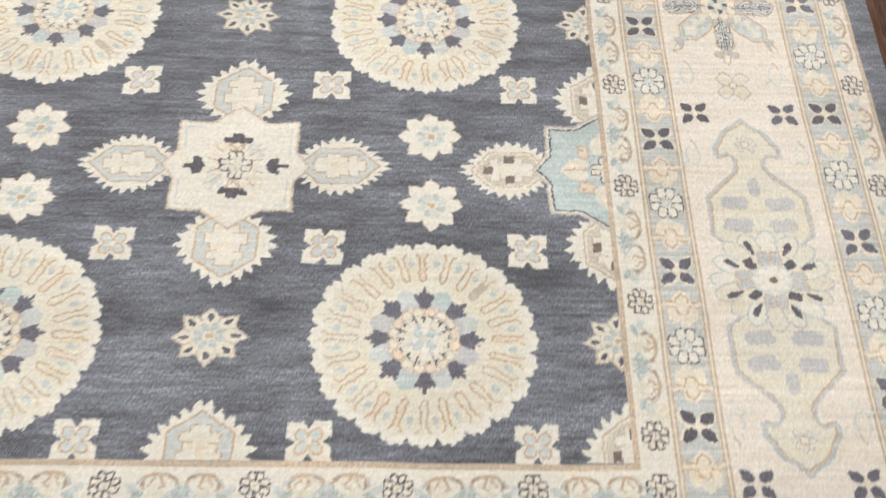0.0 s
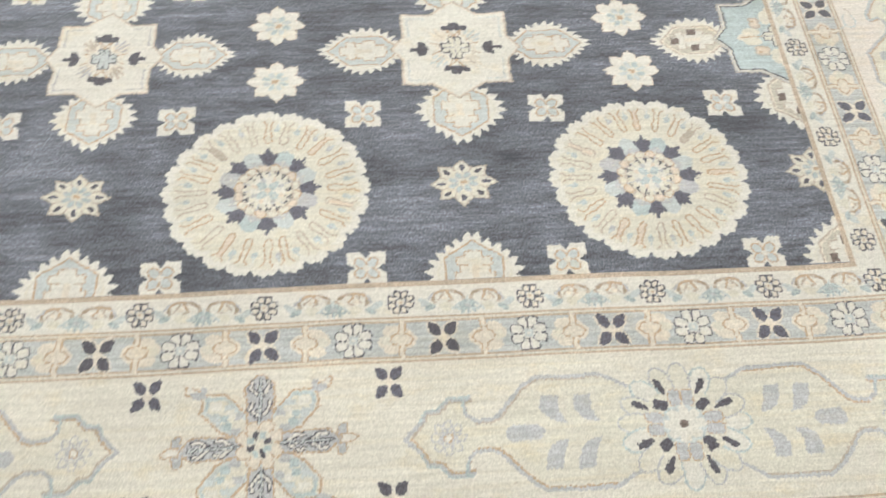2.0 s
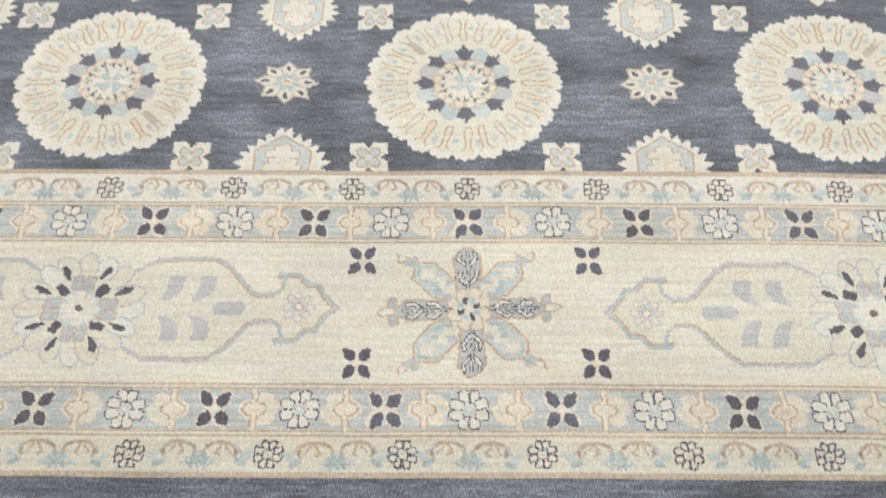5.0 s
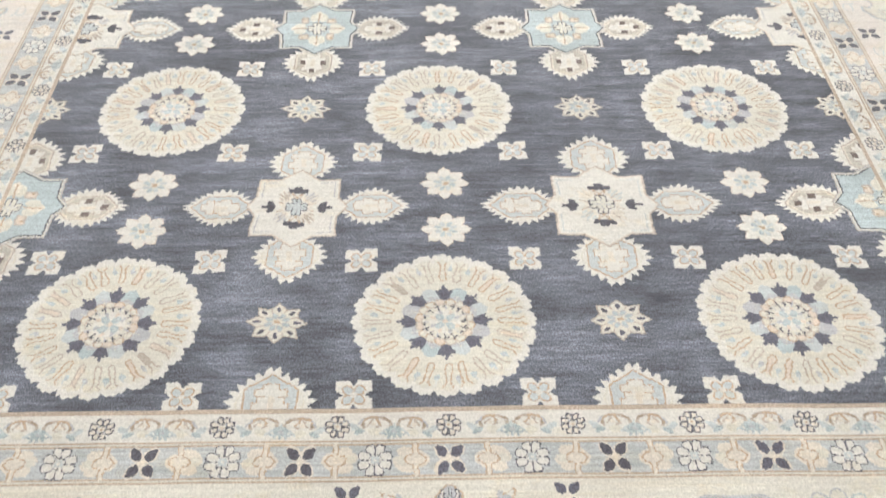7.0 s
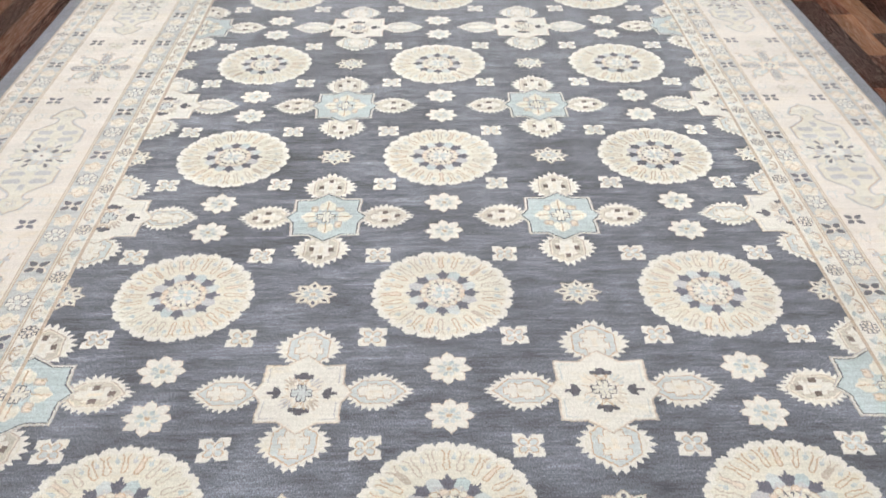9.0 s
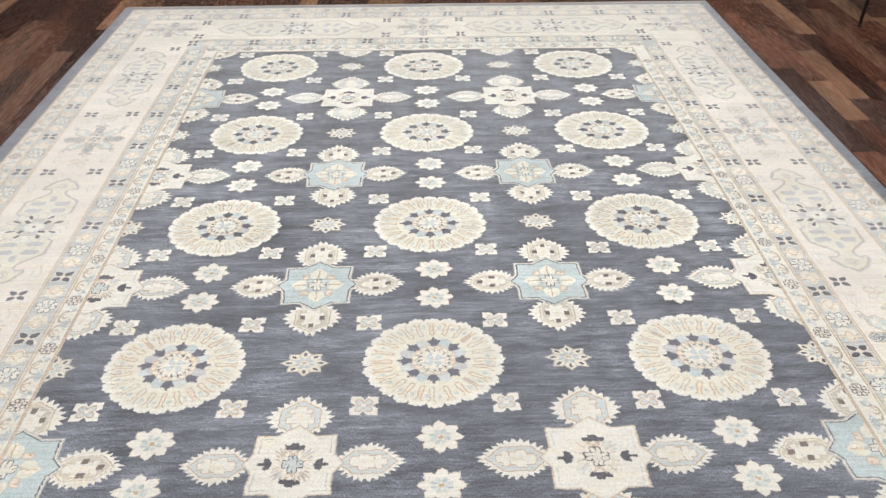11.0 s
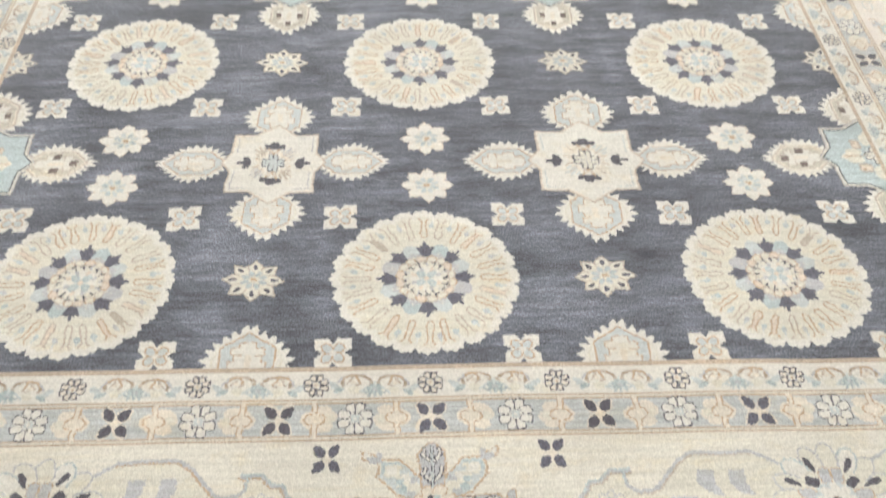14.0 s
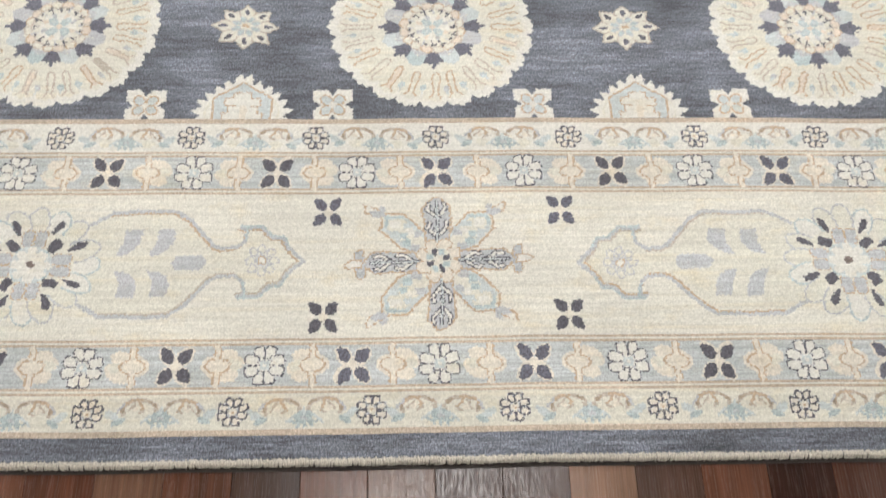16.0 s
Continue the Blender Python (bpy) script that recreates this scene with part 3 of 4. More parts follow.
def scroll_chart():
    """The vine between two guard flowers: two arched tendrils, a blue bud and pale leaves."""
    w = Weave(0.165, 0.056, 0.0012, 0.0021)
    for s in (-1, 1):
        pts = [(s * (0.030 + 0.024 * math.cos(radians(a))), 0.003 + 0.015 * math.sin(radians(a))) for a in range(-25, 206, 15)]
        w.line(pts, 0.0062, TAUPE)
        w.line(pts[3:9], 0.0040, TAN)
        w.line(pts[1:3], 0.0046, UMBER)
        w.line(pts[10:13], 0.0036, UMBER)
        w.line([(s * 0.030, 0.014), (s * 0.024, 0.001)], 0.0048, TAN)
        w.line([(s * 0.024, 0.001), (s * 0.031, -0.002)], 0.0036, TAUPE)
        w.line([(s * 0.036, 0.012), (s * 0.045, 0.001)], 0.0034, TAUPE)
        w.ell(s * 0.036, 0.0035, 0.005, 0.004, BUFF)
        w.ell(s * 0.068, -0.006, 0.0125, 0.0060, BLUE, radians(35 * s))
        w.line([(s * 0.052, 0.012), (s * 0.061, 0.001)], 0.0040, GREYBLUE)
        w.ell(s * 0.060, -0.014, 0.010, 0.0048, TEAL, radians(-25 * s))
        w.ell(s * 0.034, -0.012, 0.011, 0.008, CREAM)
        w.line([(s * 0.014, -0.006), (s * 0.026, -0.016)], 0.0040, BLUE)
        w.line([(s * 0.008, -0.018), (s * 0.019, -0.014)], 0.0046, TEAL)
    w.ell(0, -0.008, 0.0135, 0.0095, TEAL)
    for x in (-0.009, 0, 0.009):
        w.line([(x, -0.012), (x * 1.1, -0.022)], 0.0048, TEAL)
    w.line([(0, 0.006), (0, -0.004)], 0.0036, BLUE)
    w.box(0, -0.010, 0.0045, 0.003, GREYBLUE)
    return w


def border_flower_chart():
    """The large pale flower of the main border: sixteen thinly outlined petals, twelve dark seeds, paired grey tabs round an ivory heart."""
    w = Weave(0.26, 0.24)
    w.X /= 1.16
    w.Y /= 1.09
    for k in range(16):
        a = 22.5 * k + rng.normal(0, 1.5)
        w.ell(*polar(0.063, a), 0.0270, 0.0160, GREYBLUE if k % 3 else SKY, radians(a))
        w.ell(*polar(0.063, a), 0.0246, 0.0134, CREAM if k % 3 else IVORY, radians(a))
    w.ell(0, 0, 0.054, 0.054, CREAM)
    for a in (0, 90, 180, 270):
        for s in (-1, 1):
            x, y = polar(0.039, a)
            nx, ny = polar(0.0088 * s, a + 90)
            w.pad(x + nx, y + ny, 0.0128, 0.0086, TAN, radians(a))
            w.pad(x + nx, y + ny, 0.0114, 0.0074, GREYBLUE, radians(a))
    for a in (45, 135, 225, 315):
        w.pad(*polar(0.040, a), 0.0098, 0.0072, DARK, radians(a + rng.normal(0, 14)))
        for s in (-1, 1):
            t = a + s * 19
            for u, h in ((0.054, 0.0028), (0.059, 0.0042), (0.064, 0.0052), (0.069, 0.0042)):
                w.ell(*polar(u, t), 0.0055, h, DARK, radians(t))
    w.ell(0, 0, 0.029, 0.029, BLUE)
    for a in (45, 135, 225, 315):
        w.box(*polar(0.024, a), 0.0055, 0.0055, SKY, radians(a))
    for k in range(8):
        w.pad(*polar(0.016, 45 * k), 0.0115, 0.0068, IVORY, radians(45 * k))
    w.ell(0, 0, 0.015, 0.015, IVORY)
    w.ell(0, 0, 0.0055, 0.006, BROWN)
    return w


def vase_chart(side, tone=LILAC):
    """The outlined vase that grows from a border flower towards +x, origin at the flower's centre; side: the shorter one of the long borders."""
    w = Weave(0.88, 0.22, 0.0009)
    if side:
        half = [(0.064, 0.062), (0.084, 0.086), (0.155, 0.086), (0.205, 0.031), (0.218, 0.024), (0.232, 0.025), (0.243, 0.036), (0.237, 0.056), (0.254, 0.057), (0.268, 0.047),
                (0.281, 0.042), (0.293, 0.033), (0.301, 0.016), (0.318, 0.0)]
        heart = 0.263
    else:
        half = [(0.080, 0.066), (0.115, 0.086), (0.215, 0.087), (0.238, 0.072), (0.275, 0.030), (0.287, 0.024), (0.311, 0.024), (0.323, 0.033), (0.328, 0.054), (0.317, 0.058),
                (0.350, 0.058), (0.366, 0.041), (0.383, 0.040), (0.393, 0.022), (0.416, 0.0)]
        heart = 0.352
    w.poly(half + [(x, -y) for x, y in half[-2::-1]], CREAM)
    for s in (-1, 1):
        pts = [(x, y * s) for x, y in half]
        w.line([(x - 0.0025, y - 0.0040 * s) for x, y in pts[1:-1]] + [(half[-1][0] - 0.009, 0)], 0.0036, TAN if s > 0 else TAUPE)
        w.line(pts[:-1] + [(half[-1][0], 0)], 0.0058, GREYBLUE)
        w.line([(x + 0.001, y + 0.0026 * s) for x, y in pts[-8:-1]], 0.0026, SKY)
        if side:
            for x, ry in ((0.100, 0.0225), (0.143, 0.0235)):
                w.pad(x, 0.041 * s, 0.0120, ry, tone, radians(-7 * s))
                w.ell(x + 0.005, 0.022 * s, 0.0075, 0.0105, tone, radians(-30 * s))
        else:
            for x in (0.150, 0.200):
                k = 0.003 * s
                w.poly([(x + 0.013 + k, 0.056 * s), (x - 0.013 + k, 0.055 * s), (x - 0.014, 0.032 * s), (x - 0.024, 0.012 * s), (x - 0.008, 0.014 * s), (x + 0.006, 0.023 * s), (x + 0.013, 0.037 * s)], tone)
    if side:
        w.pad(0.176, 0, 0.0165, 0.0105, tone)
    else:
        w.poly([(0.210, 0), (0.218, 0.011), (0.258, 0.013), (0.266, 0.006), (0.266, -0.006), (0.258, -0.013), (0.218, -0.011)], tone)
    big = 0.72 if side else 1.0
    for col, g in ((LILAC, 1.0), (CREAM, 0.68)):
        for k in range(8):
            w.ell(heart + polar(0.0195 * big, 45 * k)[0], polar(0.0195 * big, 45 * k)[1], 0.0085 * big * g, 0.0068 * big * g, col, radians(45 * k))
    w.ell(heart, 0, 0.0105 * big, 0.0105 * big, LILAC)
    w.ell(heart, 0, 0.0075, 0.0075, TAN)
    w.ell(heart, 0, 0.0052, 0.0052, IVORY)
    return w


def sprig_chart():
    """A faint curled sprig in pale blue."""
    w = Weave(0.06, 0.08, 0.001)
    pts = [(0.012 * math.cos(radians(a)), 0.006 + 0.020 * math.sin(radians(a))) for a in range(-60, 250, 20)]
    w.line(pts, 0.0030, BLUE)
    w.line([(0.010, 0.018), (0.020, 0.028)], 0.0030, BLUE)
    w.line([(-0.008, -0.012), (0.000, -0.026)], 0.0030, TAUPE)
    return w


def compass_chart():
    """A cross of four striped arms between four outlined blue lobes, round a blossom of eight blunt petals."""
    w = Weave(0.31, 0.25)
    for sx in (-1, 1):
        for sy in (-1, 1):
            def m(pts):
                return [(x * sx, y * sy) for x, y in pts]
            arm = [(0.010, 0.034), (0.020, 0.050), (0.051, 0.084), (0.085, 0.083), (0.089, 0.054), (0.062, 0.024), (0.034, 0.012)]
            w.poly(m(arm), CREAM)
            w.line(m([(0.018, 0.040), (0.050, 0.077), (0.078, 0.077), (0.082, 0.056), (0.058, 0.029), (0.036, 0.016)]), 0.0062, BLUE)
            w.line(m([(0.052, 0.077), (0.078, 0.077), (0.081, 0.062)]), 0.0050, SKY)
            for bx, by, rx, ry, col in ((0.046, 0.062, 0.007, 0.005, BLUE), (0.068, 0.046, 0.007, 0.006, BLUE), (0.054, 0.044, 0.006, 0.005, SKY), (0.050, 0.031, 0.007, 0.006, SKY),
                                        (0.030, 0.046, 0.007, 0.005, GREYBLUE), (0.036, 0.022, 0.008, 0.006, GREYBLUE), (0.066, 0.065, 0.009, 0.007, IVORY), (0.042, 0.050, 0.006, 0.005, IVORY)):
                w.box(bx * sx, by * sy, rx, ry, col)
            w.line(m(arm[1:] + [arm[-1]]), 0.0036, TAN)
            w.poly(m([(0.079, 0.080), (0.090, 0.076), (0.105, 0.082), (0.104, 0.090), (0.092, 0.090), (0.088, 0.098), (0.080, 0.096)]), GREYBLUE)
            w.line(m([(0.088, 0.090), (0.112, 0.100), (0.110, 0.088), (0.102, 0.082)]), 0.0030, TAN)
            w.ell(0.104 * sx, 0.093 * sy, 0.0065, 0.0042, IVORY, radians(35 * sx * sy))
    for a, tip in ((0, 0.116), (180, 0.116), (90, 0.110), (270, 0.110)):
        wide = 1.38 if a % 180 else 1.15

        def r(u, v):
            x, y = polar(u, a)
            nx, ny = polar(v * wide, a + 90)
            return x + nx, y + ny
        w.poly([r(0.028, -0.0135), r(tip - 0.016, -0.0165), r(tip, -0.005), r(tip, 0.005), r(tip - 0.016, 0.0165), r(0.028, 0.0135)], TAN)
        w.poly([r(0.028, -0.0112), r(tip - 0.017, -0.0140), r(tip - 0.002, -0.003), r(tip - 0.002, 0.003), r(tip - 0.017, 0.0140), r(0.028, 0.0112)], GREYBLUE if a % 180 == 0 else LILAC)
        for c in (0.050, 0.084):
            for g, cl in ((1.0, DARK), (0.5, IVORY)):
                w.line([r(c + 0.015, -0.0085), r(c + 0.005, -0.0098), r(c - 0.009, -0.001), r(c - 0.009, 0.001), r(c + 0.005, 0.0098), r(c + 0.015, 0.0085)], 0.0074 * g, cl)
            w.box(*r(c + 0.003, 0), 0.0036, 0.0036, IVORY)
        w.line([r(0.026, 0), r(tip - 0.010, 0)], 0.0060, DARK)
        w.line([r(0.026, 0), r(tip - 0.010, 0)], 0.0026, BLUE)
        if a % 180 == 0:
            w.pad(*r(0.121, 0), 0.0080, 0.0235, TAN)
            w.pad(*r(0.121, 0), 0.0062, 0.0215, GREYBLUE)
            w.poly([r(0.118, -0.0065), r(0.136, -0.0065), r(0.146, 0), r(0.136, 0.0065), r(0.118, 0.0065)], TAN)
            w.poly([r(0.120, -0.0042), r(0.135, -0.0042), r(0.142, 0), r(0.135, 0.0042), r(0.120, 0.0042)], IVORY)
    for g, col in ((1.0, TAN), (0.80, BUFF)):
        for k in range(8):
            w.pad(*polar(0.0255, 45 * k + 22.5), 0.0118 * g, 0.0098 * g, col, radians(90 * (k // 2) + (45 if k % 2 else 0)))
    w.ell(0, 0, 0.0205, 0.0205, CREAM)
    for k in range(8):
        w.box(*polar(0.0140, 45 * k + 16), 0.0058, 0.0042, SKY if k % 2 else DARK, radians(90 * ((k + 1) // 2)))
    w.line([(-0.006, -0.006), (0.006, 0.006)], 0.0044, BUFF)
    return w


def faint_flower_chart():
    """A faint blossom of four blunt lobes with a thin outline."""
    w = Weave(0.076, 0.076, 0.0008)
    for g, cols in ((1.0, (TAUPE, LILAC)), (0.82, (CREAM, CREAM))):
        for k, a in enumerate((45, 135, 225, 315)):
            w.pad(*polar(0.0205, a), 0.0155 * g, 0.0135 * g, cols[k % 2], radians(a))
    w.box(0, 0, 0.011, 0.011, CREAM)
    for a in (0, 90, 180, 270):
        w.line([polar(0.009, a), polar(0.017, a)], 0.0030, TAUPE if a % 180 else LILAC)
    w.ell(0, 0, 0.0085, 0.0085, TAN)
    w.ell(0, 0, 0.0055, 0.0055, IVORY)
    return w


# rug plan: distances of the band edges from the rug's centre line (sides) and along y (ends)
EAST = (0.980, 1.042, 1.113, 1.355, 1.432, 1.486, 1.528)
WEST = (0.955, 1.008, 1.087, 1.366, 1.438, 1.498, 1.548)
NEAR = (-0.194, -0.257, -0.324, -0.573, -0.6445, -0.705, -0.743)
FAR = (2.83, 2.912, 3.000, 3.305, 3.395, 3.475, 3.525)
Z_BASE, Z_LEAF, Z_STAR, Z_BAND, Z_MOTIF, Z_TOP = 0.0100, 0.0106, 0.0110, 0.0108, 0.0114, 0.0117

rug = tagged(new("area_rug"), "large hand-knotted wool rug, navy field, cream rosettes, ivory borders", "rug")


def sway(x, y):
    """The slight waver of a hand-knotted rug: how far a woven line at (x, y) strays."""
    dx = 0.0045 * noise.noise((0.3, y * 1.1, 1.7)) + 0.002 * noise.noise((4.3, y * 3.1, 2.7)) + 0.0018 * noise.noise((x * 2.0, y * 9.0, 6.2))
    dy = 0.0045 * noise.noise((x * 1.1, 0.6, 5.1)) + 0.002 * noise.noise((x * 3.3, 7.6, 3.1)) + 0.0016 * noise.noise((x * 9.0, y * 2.0, 8.4))
    dx -= 0.021 * min(max((y - 0.5) / 1.2, 0.0), 1.0) * min(max((-x - 0.92) / 0.12, 0.0), 1.0)
    return x + dx, y + dy


def ground_sheet(name, x0, x1, y0, y1, z, mats, wide=0.05, label=""):
    nx, ny = max(1, int((x1 - x0) / wide)), max(1, int((y1 - y0) / wide))
    verts = [(*sway(x0 + (x1 - x0) * i / nx, y0 + (y1 - y0) * j / ny), z) for j in range(ny + 1) for i in range(nx + 1)]
    faces = [(j * (nx + 1) + i, j * (nx + 1) + i + 1, (j + 1) * (nx + 1) + i + 1, (j + 1) * (nx + 1) + i) for j in range(ny) for i in range(nx)]
    ob = mesh_object(name, verts, faces, mats, parent=rug)
    return tagged(ob, label)


def rug_body():
    """The navy ground with its thickness and rounded edge."""
    prof = [(0.0, 0.0), (0.004, 0.0045), (0.003, 0.0075), (-0.001, 0.0094), (-0.006, Z_BASE)]
    n, verts, faces = 70, [], []
    ring = []
    xa, xb, ya, yb = -WEST[6], EAST[6], NEAR[6], FAR[6]
    for (ax, ay, bx, by, nx, ny) in ((xa, ya, xb, ya, 0, -1), (xb, ya, xb, yb, 1, 0), (xb, yb, xa, yb, 0, 1), (xa, yb, xa, ya, -1, 0)):
        for k in range(n):
            t = k / n
            ring.append((ax + (bx - ax) * t, ay + (by - ay) * t, nx, ny))
    for o, z in prof:
        for x, y, nx, ny in ring:
            px, py = sway(x, y)
            cx = o if (nx or abs(x) > 1.52) else 0
            verts.append((px + math.copysign(cx, x) * (1 if abs(x) > 1.5 else 0), py + (o * ny), z))
    m = len(ring)
    for j in range(len(prof) - 1):
        for i in range(m):
            faces.append((j * m + i, j * m + (i + 1) % m, (j + 1) * m + (i + 1) % m, (j + 1) * m + i))
    faces.append(tuple((len(prof) - 1) * m + i for i in range(m)))
    return tagged(mesh_object("pile_ground", verts, faces, [FIELD_WOOL], parent=rug), "slate navy streaked wool ground")


rug_body()


def ring_of_band(k, name, mats, side_mats, label):
    ground_sheet(name, -WEST[k + 1], EAST[k + 1], NEAR[k + 1], NEAR[k], Z_BAND, mats, 0.045, label)
    ground_sheet(name, -WEST[k + 1], EAST[k + 1], FAR[k], FAR[k + 1], Z_BAND, mats, 0.045, label)
    ground_sheet(name, -WEST[k + 1], -WEST[k], NEAR[k], FAR[k], Z_BAND, side_mats, 0.045, label)
    ground_sheet(name, EAST[k], EAST[k + 1], NEAR[k], FAR[k], Z_BAND, side_mats, 0.045, label)


for k, (nm, mt, lb) in enumerate((("inner_guard_band", WOOLS[IVORY], "cream inner guard band"), ("inner_blue_band", GUARD_BLUE, "pale blue guard band"), ("main_border_band", BAND_WOOL, "ivory main border"),
                                  ("outer_blue_band", GUARD_BLUE, "pale blue guard band"), ("outer_guard_band", WOOLS[CREAM], "cream outer guard band"))):
    ring_of_band(k, nm, [mt], [PINK_CAST_WOOL if k in (2, 4) else mt], lb)

for k in range(6):
    a = 0.0046 if k == 0 else 0.0042 if k == 5 else 0.0054
    for z, h, mt in ((Z_MOTIF - 0.0002, a, STRIPE_WOOL), (Z_MOTIF + 0.0001, a * 0.26, WOOLS[CREAM])):
        if k in (0, 5) and mt is WOOLS[CREAM]:
            continue
        e, w, n0, f0 = EAST[k], -WEST[k], NEAR[k], FAR[k]
        ground_sheet("stripe", w - h, e + h, n0 - h, n0 + h, z, [mt], 0.045)
        ground_sheet("stripe", w - h, e + h, f0 - h, f0 + h, z, [mt], 0.045)
        ground_sheet("stripe", w - h, w + h, n0 + h, f0 - h, z, [mt], 0.045)
        ground_sheet("stripe", e - h, e + h, n0 + h, f0 - h, z, [mt], 0.045)


MOTIF_LABELS = {
    "rosette": "round cream rosette with navy tulips", "star_medallion": "eight-pointed star medallion in cream or blue", "palmette_leaf": "serrated cream palmette leaf",
    "quatrefoil": "small cream quatrefoil", "blossom": "cream eight-petalled blossom", "star_flower": "taupe-edged star flower with a blue heart",
    "compass_motif": "blue-grey cross-shaped flower motif", "border_flower": "pale outlined flower with dark seeds", "vase_outline": "grey-blue vase outline with lilac leaves",
    "dark_cross": "four dark navy petals set crosswise", "guard_flower": "small dark-outlined cream flower", "blue_band_flower": "white flower with a dark outline",
    "tan_cross": "cream blossom with a tan cross", "vine_scroll": "taupe vine scroll with a blue bud"}


def weave_part(name, me, x, y, z, turn=0.0, sx=1.0, sy=1.0, flip=False, under=None):
    """Places one woven motif; its mesh is shared with its like. under: the motif that it belongs to."""
    ob = new(name, me)
    ob.parent = under or rug
    if under:
        ob.matrix_parent_inverse = under.matrix_basis.inverted()
    px, py = sway(x, y)
    ob.location = (px, py, z)
    ob.rotation_euler = (0, 0, radians(turn))
    ob.scale = (sx * (-1 if flip else 1), sy, 1)
    return tagged(ob, MOTIF_LABELS.get(name, ""))


# field
ROWS_Y = (0.0, 0.638, 1.291, 1.950, 2.632)
COLS_X = (-0.646, -0.003, 0.668)
GAP_X = (-0.325, 0.338)
GAP_Y = (0.308, 0.968, 1.622, 2.285)
EDGE_E, EDGE_W = 0.980, -0.937
rosettes = [rosette_chart().mesh("rosette") for _ in range(5)]
n = 0
for y in ROWS_Y:
    for x in COLS_X:
        weave_part("rosette", rosettes[n % 5], x, y, Z_LEAF, (0, 180, 0, 180)[n % 4] + random.uniform(-1.2, 1.2), sx=0.965 if x < -0.3 else 0.99)
        n += 1
quat = [quatrefoil_chart().mesh("quatrefoil") for _ in range(4)]
for y in ROWS_Y:
    for sy in (-1, 1):
        for x in COLS_X:
            for sx in (-1, 1):
                weave_part("quatrefoil", quat[n % 4], x + sx * 0.167, y + sy * (0.156 if y + sy > -0.9 else 0.162), Z_LEAF, random.uniform(-3, 3), flip=random.random() < 0.5)
                n += 1
blossoms = [blossom_chart().mesh("blossom") for _ in range(4)]
for y in GAP_Y:
    for x in COLS_X:
        for sy in (-1, 1):
            weave_part("blossom", blossoms[n % 4], x + 0.008, y + sy * 0.069, Z_LEAF, random.uniform(-3, 3))
            n += 1
sflow = [star_flower_chart().mesh("star_flower") for _ in range(3)]
for y in ROWS_Y:
    for x in GAP_X:
        weave_part("star_flower", sflow[n % 3], x, y, Z_LEAF, random.uniform(-2, 2))
        n += 1
sfh = star_flower_chart().keep(x1=0.006).mesh("star_flower")
for y in ROWS_Y:
    weave_part("star_flower", sfh, EDGE_E - 0.008, y, Z_LEAF)
    weave_part("star_flower", sfh, -WEST[0] + 0.008, y, Z_LEAF, 180)

star_mesh = [[star_chart(False, t).mesh("star_medallion") for t in (0, 1)], [star_chart(True).mesh("star_medallion") for _ in (0, 1)]]
half_star = {1: [star_chart(b).keep(x1=0.0).mesh("star_medallion") for b in (False, True)],
             -1: [star_chart(b).keep(x1=0.018).mesh("star_medallion") for b in (False, True)]}
# leaves: along x and along y, plain or with dark spots
leaf_x = [leaf_chart(*LEAF_X, d).mesh("palmette_leaf") for d in (False, True)]
leaf_y = [leaf_chart(*LEAF_Y, d, 22).mesh("palmette_leaf") for d in (False, True)]
# the half leaves over and under an edge star: cut along the field's edge
leaf_half = {1: [leaf_chart(*LEAF_Y, d, 22).keep(y0=0.0).mesh("palmette_leaf") for d in (False, True)],
             -1: [leaf_chart(*LEAF_Y, d, 22).keep(y0=-0.018).mesh("palmette_leaf") for d in (False, True)]}
for k, y in enumerate(GAP_Y):
    kind = 1 if k in (1, 2) else 0
    for x in GAP_X:
        small = k == 0 and x < 0
        fx, fy = (0.93, 0.94) if small else (0.935, 1.0) if k in (1, 2) else (1.0, 1.0)
        cx = x + (0.006 if k not in (1, 2) else 0.001 if x < 0 else -0.005)
        star = weave_part("star_medallion", star_mesh[kind][x > 0], cx, y, Z_STAR, random.uniform(-0.8, 0.8), 0.88 if small else fx, 0.96 if small else 1.0)
        for turn, me in ((0, leaf_x), (180, leaf_x), (90, leaf_y), (270, leaf_y)):
            weave_part("palmette_leaf", me[kind], cx, y, Z_LEAF, turn + random.uniform(-1, 1), fy if turn % 180 else fx, fx if turn % 180 else fy, under=star)
    kind = 1 - kind
    for s, turn, ex in ((1, 0, EDGE_E), (-1, 180, EDGE_W)):
        star = weave_part("star_medallion", half_star[s][kind], ex, y + 0.006, Z_STAR, turn)
        weave_part("palmette_leaf", leaf_x[kind], ex + 0.008 * s, y + 0.004, Z_LEAF, turn + 180, under=star)
        weave_part("palmette_leaf", leaf_half[s][kind], ex, y + 0.005, Z_LEAF, 90, sy=s, under=star)
        weave_part("palmette_leaf", leaf_half[s][kind], ex, y + 0.005, Z_LEAF, 270, sy=-s, under=star)
# leaves cut off by the end borders
end_leaf = leaf_chart(*LEAF_Y, False, 22).keep(x0=0.137).mesh("palmette_leaf")
for x in GAP_X:
    weave_part("palmette_leaf", end_leaf, x + 0.004, -0.325, Z_LEAF, 90)
    weave_part("palmette_leaf", end_leaf, x + 0.004, 2.968, Z_LEAF, 270)
corner_leaf = {1: leaf_chart(*LEAF_Y, True, 22).keep(x0=0.137, y0=0.0).mesh("palmette_leaf"),
               -1: leaf_chart(*LEAF_Y, True, 22).keep(x0=0.137, y0=-0.018).mesh("palmette_leaf")}
